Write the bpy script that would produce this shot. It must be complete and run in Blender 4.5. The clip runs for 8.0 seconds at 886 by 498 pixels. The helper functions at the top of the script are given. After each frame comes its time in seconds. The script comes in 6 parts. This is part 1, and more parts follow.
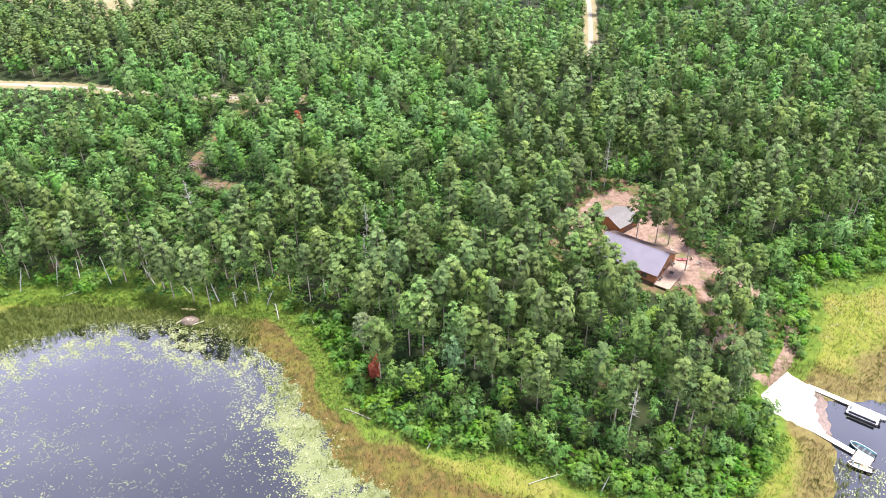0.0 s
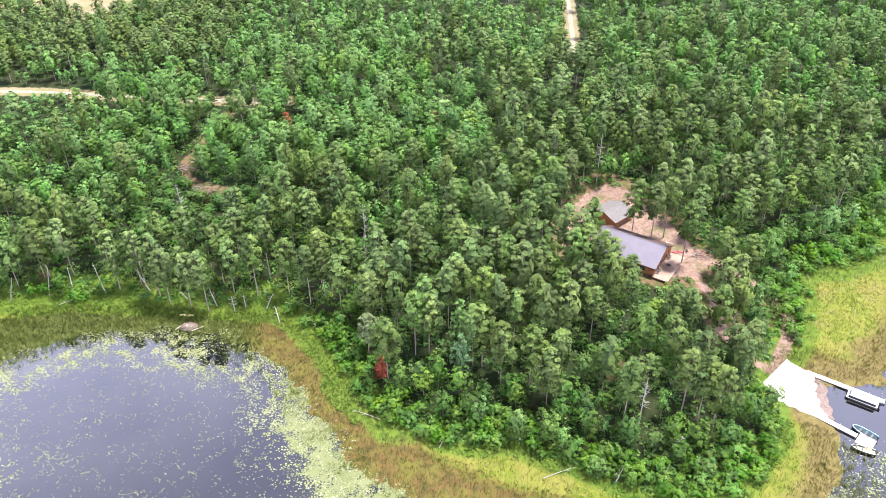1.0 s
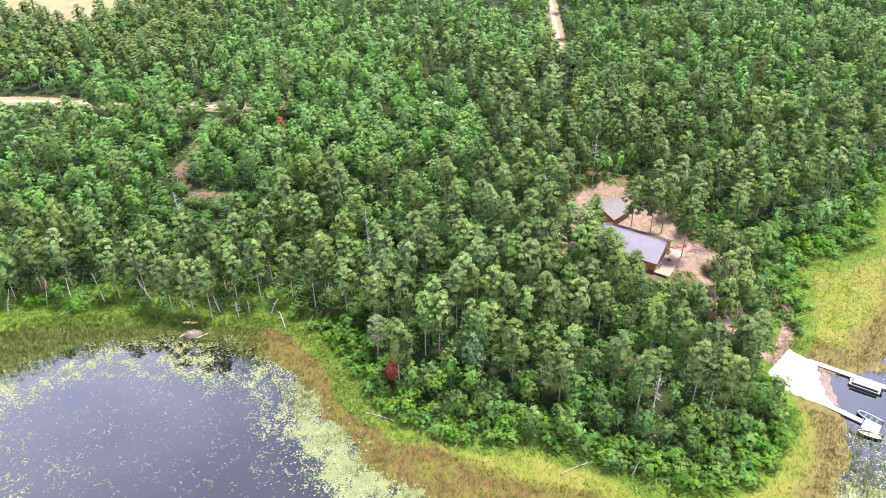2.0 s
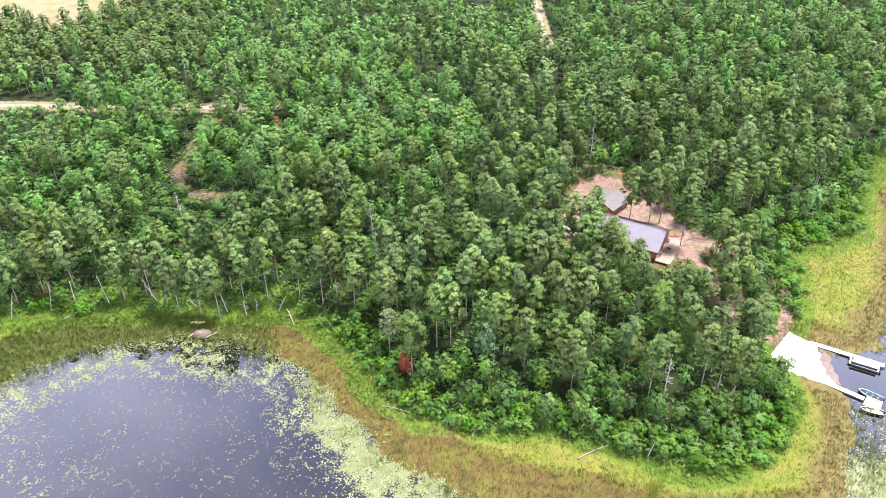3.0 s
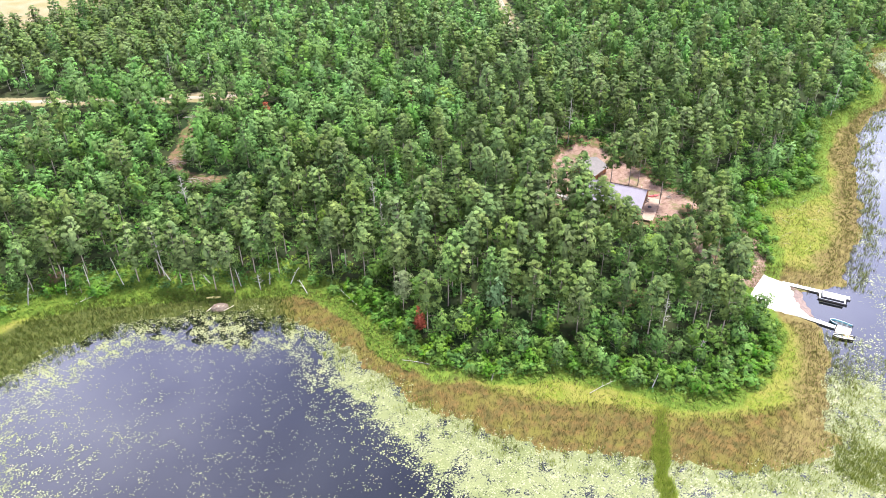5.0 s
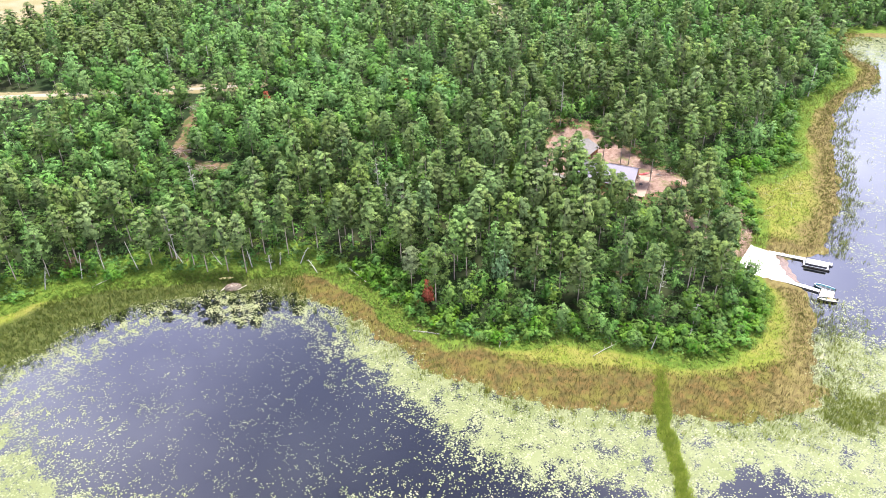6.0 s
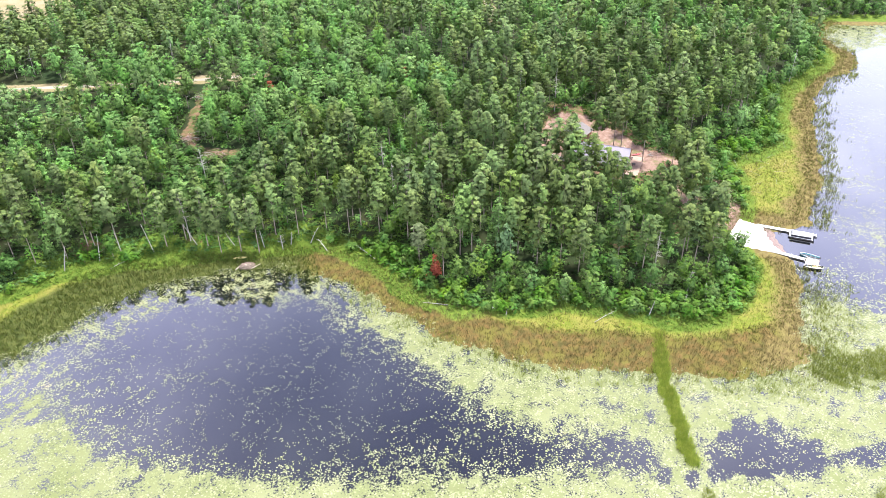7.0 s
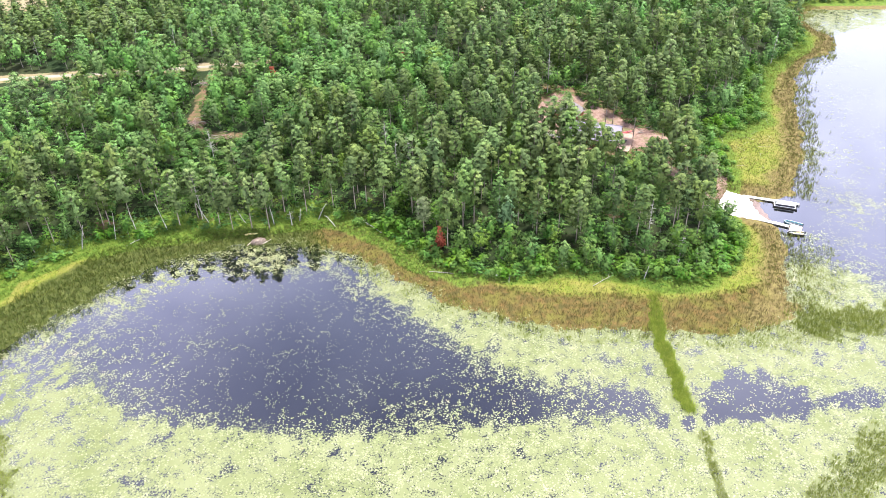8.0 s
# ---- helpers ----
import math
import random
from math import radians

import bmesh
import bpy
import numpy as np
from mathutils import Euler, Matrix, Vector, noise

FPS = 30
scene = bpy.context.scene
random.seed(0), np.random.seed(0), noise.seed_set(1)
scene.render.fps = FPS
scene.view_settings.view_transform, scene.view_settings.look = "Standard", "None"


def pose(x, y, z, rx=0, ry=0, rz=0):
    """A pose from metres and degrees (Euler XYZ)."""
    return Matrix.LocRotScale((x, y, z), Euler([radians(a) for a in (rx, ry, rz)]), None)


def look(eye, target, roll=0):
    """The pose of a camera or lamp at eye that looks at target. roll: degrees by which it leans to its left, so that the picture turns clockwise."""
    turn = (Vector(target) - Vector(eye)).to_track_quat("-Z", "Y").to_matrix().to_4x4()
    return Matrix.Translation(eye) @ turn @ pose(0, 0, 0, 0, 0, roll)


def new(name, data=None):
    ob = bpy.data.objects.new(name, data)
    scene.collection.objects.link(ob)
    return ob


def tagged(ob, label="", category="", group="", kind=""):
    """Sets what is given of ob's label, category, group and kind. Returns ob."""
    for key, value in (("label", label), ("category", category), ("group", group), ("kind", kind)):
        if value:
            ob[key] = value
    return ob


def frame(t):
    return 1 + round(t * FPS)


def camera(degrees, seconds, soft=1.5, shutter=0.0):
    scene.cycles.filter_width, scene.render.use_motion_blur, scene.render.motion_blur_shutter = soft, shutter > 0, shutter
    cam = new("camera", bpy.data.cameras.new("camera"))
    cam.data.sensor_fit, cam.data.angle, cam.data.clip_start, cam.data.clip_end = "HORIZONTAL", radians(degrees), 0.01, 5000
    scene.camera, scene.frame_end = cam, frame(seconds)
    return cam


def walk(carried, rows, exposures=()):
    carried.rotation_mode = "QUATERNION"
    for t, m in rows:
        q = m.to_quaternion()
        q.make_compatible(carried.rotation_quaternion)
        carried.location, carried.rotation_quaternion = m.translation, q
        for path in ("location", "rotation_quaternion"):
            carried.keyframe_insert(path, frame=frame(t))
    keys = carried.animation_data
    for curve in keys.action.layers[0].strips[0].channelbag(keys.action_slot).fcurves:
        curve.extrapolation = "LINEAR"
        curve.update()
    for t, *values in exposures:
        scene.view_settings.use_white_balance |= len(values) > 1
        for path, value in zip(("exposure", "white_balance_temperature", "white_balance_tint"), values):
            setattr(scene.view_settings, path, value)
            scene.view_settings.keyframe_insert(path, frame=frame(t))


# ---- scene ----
cam = camera(61.3, 8.0, soft=0.5)
# seconds, eye, a point ahead, roll
PATH = [
    (0, (1.32, -1.05, 121.19), (1.312, 0.936, 119.838), -0.7),
    (0.5, (-2.47, -1.09, 121.12), (-2.426, 0.896, 119.767), -0.6),
    (1, (-6.31, -1.07, 121.02), (-6.222, 0.911, 119.668), -0.6),
    (1.5, (-10.23, -1.14, 120.87), (-10.098, 0.842, 119.525), -0.6),
    (3, (-22.26, -3.33, 120.37), (-22.006, -1.358, 119.032), -0.7),
    (3.5, (-26.38, -5.24, 120.34), (-26.084, -3.269, 119.000), -0.8),
    (4, (-30.57, -8.00, 120.33), (-30.226, -6.036, 118.986), -0.9),
    (4.5, (-34.84, -11.39, 120.31), (-34.456, -9.443, 118.969), -0.9),
    (6, (-48.17, -23.54, 120.34), (-47.684, -21.619, 118.990), -1.1),
    (6.5, (-52.60, -28.00, 120.33), (-52.087, -26.082, 118.981), -1.2),
    (7, (-56.93, -32.70, 120.33), (-56.394, -30.794, 118.980), -1.2),
    (7.5, (-61.17, -37.58, 120.35), (-60.611, -35.686, 118.994), -1.3),
    (8, (-65.36, -42.56, 120.37), (-64.780, -40.669, 119.006), -1.4),
]
walk(cam, [(t, look(eye, target, roll)) for t, eye, target, roll in PATH])

# ---- world, sun, exposure ----
SUN_AZ, SUN_EL = 62.0, 72.0          # azimuth clockwise from +y, elevation
world = bpy.data.worlds.new("overcast_sky")
scene.world = world
world.use_nodes = True
wn, wl = world.node_tree.nodes, world.node_tree.links
wn.clear()
w_out = wn.new("ShaderNodeOutputWorld")
w_bg = wn.new("ShaderNodeBackground")
w_sky = wn.new("ShaderNodeTexSky")
w_sky.sky_type = "NISHITA"
w_sky.sun_disc = False
w_sky.sun_elevation, w_sky.sun_rotation = radians(SUN_EL), radians(SUN_AZ)
w_bg.inputs["Strength"].default_value = 0.048
w_tc = wn.new("ShaderNodeTexCoord")
w_map = wn.new("ShaderNodeMapping")
w_map.inputs["Scale"].default_value = (1.0, 1.0, 1.6)
w_cl = wn.new("ShaderNodeTexNoise")
w_cl.inputs["Scale"].default_value = 2.1
w_cl.inputs["Detail"].default_value = 5.0
w_cl.inputs["Roughness"].default_value = 0.55
w_ramp = wn.new("ShaderNodeValToRGB")
w_ramp.color_ramp.elements[0].position, w_ramp.color_ramp.elements[1].position = 0.38, 0.62
w_ramp.color_ramp.elements[0].color = (4.4, 4.5, 6.1, 1)
w_ramp.color_ramp.elements[1].color = (8.6, 8.7, 9.9, 1)
w_mix = wn.new("ShaderNodeMix")
w_mix.data_type = "RGBA"
w_mix.inputs[0].default_value = 0.82
wl.new(w_tc.outputs["Generated"], w_map.inputs["Vector"])
wl.new(w_map.outputs["Vector"], w_cl.inputs["Vector"])
wl.new(w_cl.outputs["Fac"], w_ramp.inputs["Fac"])
wl.new(w_sky.outputs["Color"], w_mix.inputs[6])
wl.new(w_ramp.outputs["Color"], w_mix.inputs[7])
# the veil of cloud is brighter low down
w_sep = wn.new("ShaderNodeSeparateXYZ")
w_low = wn.new("ShaderNodeMapRange")
for i, v in ((1, 0.20), (2, 0.92), (3, 7.2), (4, 0.35)):
    w_low.inputs[i].default_value = v
w_mul = wn.new("ShaderNodeVectorMath")
w_mul.operation = "SCALE"
wl.new(w_tc.outputs["Generated"], w_sep.inputs[0])
wl.new(w_sep.outputs["Z"], w_low.inputs[0])
wl.new(w_mix.outputs[2], w_mul.inputs[0])
wl.new(w_low.outputs[0], w_mul.inputs["Scale"])
# and thins to a darker, bluer patch ahead of the flight
w_dot = wn.new("ShaderNodeVectorMath")
w_dot.operation = "DOT_PRODUCT"
w_dot.inputs[1].default_value = (0.14, 0.685, 0.715)
w_thin = wn.new("ShaderNodeMapRange")
w_thin.interpolation_type = "SMOOTHSTEP"
for i, v in ((1, 0.950), (2, 0.998), (3, 0.0), (4, 1.0)):
    w_thin.inputs[i].default_value = v
w_blue = wn.new("ShaderNodeMix")
w_blue.data_type = "RGBA"
w_blue.inputs[7].default_value = (0.66, 0.71, 0.92, 1)
# low cloud is whiter, the high veil bluer
w_pale = wn.new("ShaderNodeMapRange")
w_pale.interpolation_type = "SMOOTHSTEP"
for i, v in ((1, 0.36), (2, 0.56), (3, 0.0), (4, 1.0)):
    w_pale.inputs[i].default_value = v
w_high = wn.new("ShaderNodeMix")
w_high.data_type = "RGBA"
w_high.inputs[6].default_value, w_high.inputs[7].default_value = (1.55, 1.53, 1.50, 1), (1.40, 1.39, 1.60, 1)
wl.new(w_sep.outputs["Z"], w_pale.inputs[0])
wl.new(w_pale.outputs[0], w_high.inputs[0])
wl.new(w_high.outputs[2], w_blue.inputs[6])
w_tint = wn.new("ShaderNodeVectorMath")
w_tint.operation = "MULTIPLY"
wl.new(w_tc.outputs["Generated"], w_dot.inputs[0])
wl.new(w_dot.outputs["Value"], w_thin.inputs[0])
wl.new(w_thin.outputs[0], w_blue.inputs[0])
wl.new(w_mul.outputs[0], w_tint.inputs[0])
wl.new(w_blue.outputs[2], w_tint.inputs[1])
wl.new(w_tint.outputs[0], w_bg.inputs["Color"])
wl.new(w_bg.outputs["Background"], w_out.inputs["Surface"])

sun = new("sun", bpy.data.lights.new("sun", "SUN"))
sun.data.energy, sun.data.angle, sun.data.color = 7.2, radians(8), (1.0, 0.97, 0.92)
az, el = radians(SUN_AZ), radians(SUN_EL)
sun.matrix_world = look((200 * math.sin(az) * math.cos(el), 200 * math.cos(az) * math.cos(el), 200 * math.sin(el)), (0, 0, 0))
scene.view_settings.exposure = 0.86

rng = np.random.default_rng(7)


# ---- materials ----
class Mat:
    """A node material with a few short ways to wire it."""

    def __init__(self, name, rough=0.8, metal=0.0, spec=0.3):
        self.m = bpy.data.materials.new(name)
        self.m.use_nodes = True
        self.n, self.l = self.m.node_tree.nodes, self.m.node_tree.links
        self.p = self.n["Principled BSDF"]
        self.p.inputs["Roughness"].default_value = rough
        self.p.inputs["Metallic"].default_value = metal
        self.p.inputs["Specular IOR Level"].default_value = spec
        self.geo = None

    def position(self):
        if self.geo is None:
            self.geo = self.n.new("ShaderNodeNewGeometry")
        return self.geo.outputs["Position"]

    def island(self):
        self.position()
        return self.geo.outputs["Random Per Island"]

    def noise(self, scale, detail=3.0, rough=0.55, stretch=None, local=False):
        t = self.n.new("ShaderNodeTexNoise")
        t.inputs["Scale"].default_value = scale
        t.inputs["Detail"].default_value = detail
        t.inputs["Roughness"].default_value = rough
        src = self.n.new("ShaderNodeTexCoord").outputs["Object"] if local else self.position()
        if stretch:
            mp = self.n.new("ShaderNodeMapping")
            mp.inputs["Scale"].default_value = stretch
            self.l.new(src, mp.inputs["Vector"])
            src = mp.outputs["Vector"]
        self.l.new(src, t.inputs["Vector"])
        return t.outputs["Fac"]

    def span(self, fac, lo, hi, a=0.0, b=1.0):
        r = self.n.new("ShaderNodeMapRange")
        for i, v in ((1, lo), (2, hi), (3, a), (4, b)):
            r.inputs[i].default_value = v
        self.l.new(fac, r.inputs[0])
        return r.outputs[0]

    def sum(self, a, b, op="ADD"):
        m = self.n.new("ShaderNodeMath")
        m.operation = op
        for i, v in enumerate((a, b)):
            if isinstance(v, (int, float)):
                m.inputs[i].default_value = v
            else:
                self.l.new(v, m.inputs[i])
        return m.outputs[0]

    def mix(self, fac, a, b, blend="MIX"):
        x = self.n.new("ShaderNodeMix")
        x.data_type, x.blend_type = "RGBA", blend
        for i, v in ((0, fac), (6, a), (7, b)):
            if isinstance(v, (int, float)):
                x.inputs[i].default_value = v
            elif isinstance(v, tuple):
                x.inputs[i].default_value = (*v, 1)
            else:
                self.l.new(v, x.inputs[i])
        return x.outputs[2]

    def attr(self, name):
        a = self.n.new("ShaderNodeAttribute")
        a.attribute_name = name
        s = self.n.new("ShaderNodeSeparateColor")
        self.l.new(a.outputs["Color"], s.inputs[0])
        return s.outputs

    def colour(self, c):
        if isinstance(c, tuple):
            self.p.inputs["Base Color"].default_value = (*c, 1)
        else:
            self.l.new(c, self.p.inputs["Base Color"])
        return self

    def bump(self, fac, strength, distance):
        b = self.n.new("ShaderNodeBump")
        b.inputs["Strength"].default_value, b.inputs["Distance"].default_value = strength, distance
        self.l.new(fac, b.inputs["Height"])
        self.l.new(b.outputs["Normal"], self.p.inputs["Normal"])
        return self

    def thin(self, amount, colour):
        """Some light goes through, as through a leaf."""
        tr = self.n.new("ShaderNodeBsdfTranslucent")
        if isinstance(colour, tuple):
            tr.inputs[0].default_value = (*colour, 1)
        else:
            self.l.new(colour, tr.inputs[0])
        mx = self.n.new("ShaderNodeMixShader")
        mx.inputs[0].default_value = amount
        self.l.new(self.p.outputs[0], mx.inputs[1])
        self.l.new(tr.outputs[0], mx.inputs[2])
        self.l.new(mx.outputs[0], self.n["Material Output"].inputs["Surface"])
        return self


def mat_foliage(name, dark, light, tip, rough=0.6, patch=0.07, thin=0.06, single=0.0):
    """Leaves: colour by tree, by clump and by leaf."""
    m = Mat(name, rough, 0, 0.08)
    obj = m.n.new("ShaderNodeObjectInfo").outputs["Random"]
    base = m.mix(m.span(m.noise(patch, 2.0), 0.3, 0.7), dark, light)
    base = m.mix(m.span(obj, 0, 1, 0.0, 0.55), base, light)
    base = m.mix(m.span(m.noise(1.1, 2.0), 0.46, 0.64, 0, 0.60), base, tip)
    base = m.mix(m.span(m.island(), 0.5, 1.0, 0, 0.30), base, tip)
    shade = m.mix(m.span(m.noise(0.45, 3.0), 0.44, 0.62, 0.0, 0.50), base, dark)
    if single:
        # each tree of a wood has its own tone
        flat = m.n.new("ShaderNodeMapping")
        flat.inputs["Scale"].default_value = (1, 1, 0)
        cell = m.n.new("ShaderNodeTexVoronoi")
        cell.inputs["Scale"].default_value = single
        m.l.new(m.position(), flat.inputs["Vector"])
        m.l.new(flat.outputs["Vector"], cell.inputs["Vector"])
        own = m.n.new("ShaderNodeSeparateColor")
        m.l.new(cell.outputs["Color"], own.inputs[0])
        hsv = m.n.new("ShaderNodeHueSaturation")
        m.l.new(m.span(own.outputs[0], 0, 1, 0.488, 0.520), hsv.inputs["Hue"])
        m.l.new(m.span(own.outputs[1], 0, 1, 0.92, 1.12), hsv.inputs["Saturation"])
        m.l.new(m.span(own.outputs[2], 0, 1, 0.68, 1.30), hsv.inputs["Value"])
        m.l.new(shade, hsv.inputs["Color"])
        shade = hsv.outputs[0]
    return m.colour(shade).thin(thin, shade).m


def mat_plain(name, c1, c2, scale=3.0, rough=0.8, metal=0.0, bump=0.0, stretch=None, spec=0.3, fine=25.0):
    """Two tones at two scales."""
    m = Mat(name, rough, metal, spec)
    a = m.mix(m.span(m.noise(scale, 4, stretch=stretch), 0.3, 0.7), c1, c2)
    dark = tuple(v * 0.72 for v in c1)
    m.colour(m.mix(m.span(m.noise(fine, 3, stretch=stretch), 0.5, 0.8, 0, 0.6), a, dark))
    if bump:
        m.bump(m.noise(fine, 3, stretch=stretch), 0.5, bump)
    return m.m


M = {
    "pine": mat_foliage("pine_needles", (0.033, 0.061, 0.020), (0.099, 0.144, 0.044), (0.175, 0.232, 0.066), single=0.19),
    "white_pine": mat_foliage("white_pine_needles", (0.045, 0.10, 0.028), (0.10, 0.185, 0.05), (0.19, 0.30, 0.085)),
    "blue": mat_foliage("pale_willow_leaves", (0.045, 0.095, 0.040), (0.088, 0.155, 0.066), (0.16, 0.24, 0.102)),
    "aspen": mat_foliage("aspen_leaves", (0.042, 0.092, 0.022), (0.090, 0.168, 0.045), (0.178, 0.290, 0.079), single=0.18),
    "young": mat_foliage("young_aspen_leaves", (0.060, 0.125, 0.032), (0.114, 0.214, 0.060), (0.225, 0.345, 0.105), single=0.28),
    "birch": mat_foliage("birch_leaves", (0.027, 0.066, 0.017), (0.062, 0.121, 0.028), (0.132, 0.205, 0.049), single=0.25),
    "shrub": mat_foliage("alder_leaves", (0.036, 0.088, 0.014), (0.072, 0.145, 0.024), (0.14, 0.228, 0.042), single=0.4),
    "lime": mat_foliage("yellow_green_leaves", (0.07, 0.13, 0.018), (0.115, 0.19, 0.028), (0.20, 0.29, 0.05)),
    "red": mat_foliage("dead_red_needles", (0.19, 0.043, 0.025), (0.29, 0.075, 0.042), (0.38, 0.12, 0.065)),
    "forb": mat_foliage("fern_and_forb_leaves", (0.050, 0.105, 0.013), (0.092, 0.152, 0.021), (0.168, 0.208, 0.040), 0.6, 0.15, 0.15),
    "silver": mat_foliage("lichened_grey_needles", (0.08, 0.11, 0.045), (0.125, 0.155, 0.07), (0.20, 0.23, 0.12)),
    "sedge": mat_foliage("sedge_blades", (0.078, 0.145, 0.015), (0.148, 0.186, 0.026), (0.255, 0.23, 0.066), 0.7, 0.12, 0.3),
    "reed": mat_foliage("reed_blades", (0.060, 0.066, 0.020), (0.140, 0.110, 0.042), (0.235, 0.185, 0.084), 0.7, 0.45, 0.2),
    "spit": mat_foliage("bright_rush_blades", (0.14, 0.205, 0.025), (0.28, 0.35, 0.05), (0.44, 0.46, 0.11), 0.7, 0.7, 0.3),
    "rush": mat_foliage("green_rush_blades", (0.12, 0.155, 0.028), (0.19, 0.23, 0.04), (0.29, 0.32, 0.07), 0.7, 0.10, 0.2),
    # olive copy of the rushes, darkened with the wooded bank's shade
    "olive": mat_foliage("shaded_olive_rush_blades", (0.045, 0.072, 0.016), (0.08, 0.11, 0.022), (0.15, 0.165, 0.035), 0.7, 0.10, 0.2),
    "bark": mat_plain("pine_bark", (0.16, 0.13, 0.105), (0.27, 0.23, 0.19), 1.2, 0.9, 0, 0.02, (1, 1, 0.25)),
    "pale_bark": mat_plain("pale_bark", (0.14, 0.125, 0.10), (0.24, 0.215, 0.18), 1.5, 0.85, 0, 0.01, (1, 1, 0.4)),
    "dead": mat_plain("weathered_dead_wood", (0.22, 0.21, 0.185), (0.34, 0.325, 0.295), 2.0, 0.85, 0, 0.01, (1, 1, 0.3)),
    "log": mat_plain("bleached_log", (0.38, 0.33, 0.26), (0.56, 0.50, 0.41), 2.0, 0.85, 0, 0.01),
    "mud": mat_plain("lodge_sticks", (0.085, 0.065, 0.052), (0.16, 0.125, 0.10), 3.0, 0.9, 0, 0.05),
    "slash": mat_plain("slash_wood", (0.15, 0.09, 0.08), (0.30, 0.20, 0.17), 2.0, 0.9),
    "ramp": mat_plain("white_sand", (0.68, 0.63, 0.58), (0.84, 0.81, 0.78), 0.5, 0.85, 0, 0.02),
    "dock": mat_plain("white_dock_boards", (0.74, 0.72, 0.68), (0.86, 0.84, 0.81), 2.0, 0.6, 0, 0.003),
    "tan_dock": mat_plain("tan_dock_boards", (0.36, 0.28, 0.20), (0.46, 0.37, 0.28), 2.0, 0.7, 0, 0.003),
    "alu": mat_plain("aluminium", (0.6, 0.6, 0.62), (0.75, 0.75, 0.77), 2.0, 0.35, 0.85),
    "white": mat_plain("white_gelcoat", (0.78, 0.78, 0.78), (0.86, 0.86, 0.86), 1.0, 0.3),
    "canvas": mat_plain("pale_boat_canvas", (0.74, 0.74, 0.76), (0.84, 0.84, 0.85), 1.5, 0.7),
    "black": mat_plain("black_plastic", (0.015, 0.015, 0.018), (0.035, 0.035, 0.04), 3.0, 0.4),
    "teal": mat_plain("dark_teal_hull", (0.02, 0.09, 0.12), (0.04, 0.15, 0.19), 3.0, 0.35),
    "seat": mat_plain("grey_vinyl", (0.05, 0.075, 0.085), (0.10, 0.13, 0.145), 3.0, 0.5),
    "yellow": mat_plain("yellow_plastic", (0.72, 0.5, 0.10), (0.8, 0.6, 0.2), 3.0, 0.45),
    "cream": mat_plain("pale_yellow_hull", (0.75, 0.60, 0.22), (0.85, 0.72, 0.36), 2.0, 0.5),
    "logwall": mat_plain("orange_log_siding", (0.22, 0.085, 0.030), (0.30, 0.13, 0.05), 1.0, 0.6, 0, 0.01),
    "logwall_dark": mat_plain("brown_trim", (0.10, 0.055, 0.035), (0.17, 0.09, 0.06), 1.0, 0.6),
    "roof": mat_plain("lavender_grey_metal_roof", (0.130, 0.117, 0.155), (0.158, 0.144, 0.184), 0.4, 0.52, 0.15),
    "shingle": mat_plain("grey_shingle", (0.12, 0.11, 0.11), (0.165, 0.15, 0.15), 1.2, 0.85, 0, 0.01),
    "brown_roof": mat_plain("brown_shingle", (0.05, 0.032, 0.03), (0.075, 0.05, 0.045), 1.0, 0.85, 0, 0.01),
    "deck": mat_plain("tan_deck_boards", (0.275, 0.19, 0.15), (0.335, 0.24, 0.195), 1.0, 0.75, 0, 0.003),
    "glass": mat_plain("window_glass", (0.02, 0.025, 0.03), (0.04, 0.045, 0.05), 1.0, 0.05, 0, 0, None, 0.8),
    "redpaint": mat_plain("faded_red_plastic", (0.5, 0.04, 0.06), (0.62, 0.09, 0.1), 3.0, 0.5),
    "blue_tarp": mat_plain("blue_tarp", (0.03, 0.07, 0.35), (0.06, 0.13, 0.5), 3.0, 0.5),
    "road": mat_plain("pale_gravel_road", (0.20, 0.175, 0.135), (0.265, 0.235, 0.185), 0.35, 0.9, 0, 0.03),
}


def mat_pad():
    m = Mat("lily_pads", 0.36, 0, 0.5)
    c = m.mix(m.span(m.noise(0.12, 2), 0.35, 0.65), (0.114, 0.132, 0.042), (0.152, 0.164, 0.073))
    c = m.mix(m.span(m.island(), 0.6, 1.0, 0, 0.8), c, (0.262, 0.268, 0.158))
    c = m.mix(m.span(m.noise(0.21, 3), 0.62, 0.75, 0, 0.7), c, (0.28, 0.22, 0.13))
    return m.colour(c).m


def mat_water():
    """Dark water, with a mat of small floating weed where the lilies are thick."""
    m = Mat("lake_water", 0.03, 0, 0.5)
    weed = m.attr("weed")[0]
    grain = m.sum(m.noise(2.2, 5, 0.75), m.span(m.noise(0.35, 3), 0.3, 0.7, -0.10, 0.10))
    mask = m.span(m.sum(m.sum(m.span(weed, 0, 1, -0.34, 0.04), m.span(weed, 0.7, 0.95, 0.0, 0.07)), grain), 0.49, 0.55)
    deep = m.mix(m.span(m.noise(0.03, 3), 0.35, 0.65), (0.0025, 0.003, 0.003), (0.004, 0.0045, 0.006))
    green = m.mix(m.span(m.noise(0.10, 3), 0.35, 0.65), (0.108, 0.124, 0.051), (0.145, 0.157, 0.078))
    m.colour(m.mix(mask, deep, green))
    m.l.new(m.span(mask, 0, 1, 0.03, 0.55), m.p.inputs["Roughness"])
    m.l.new(m.span(mask, 0, 1, 2.25, 1.15), m.p.inputs["IOR"])
    return m.bump(m.noise(0.9, 2), 0.03, 0.05).m


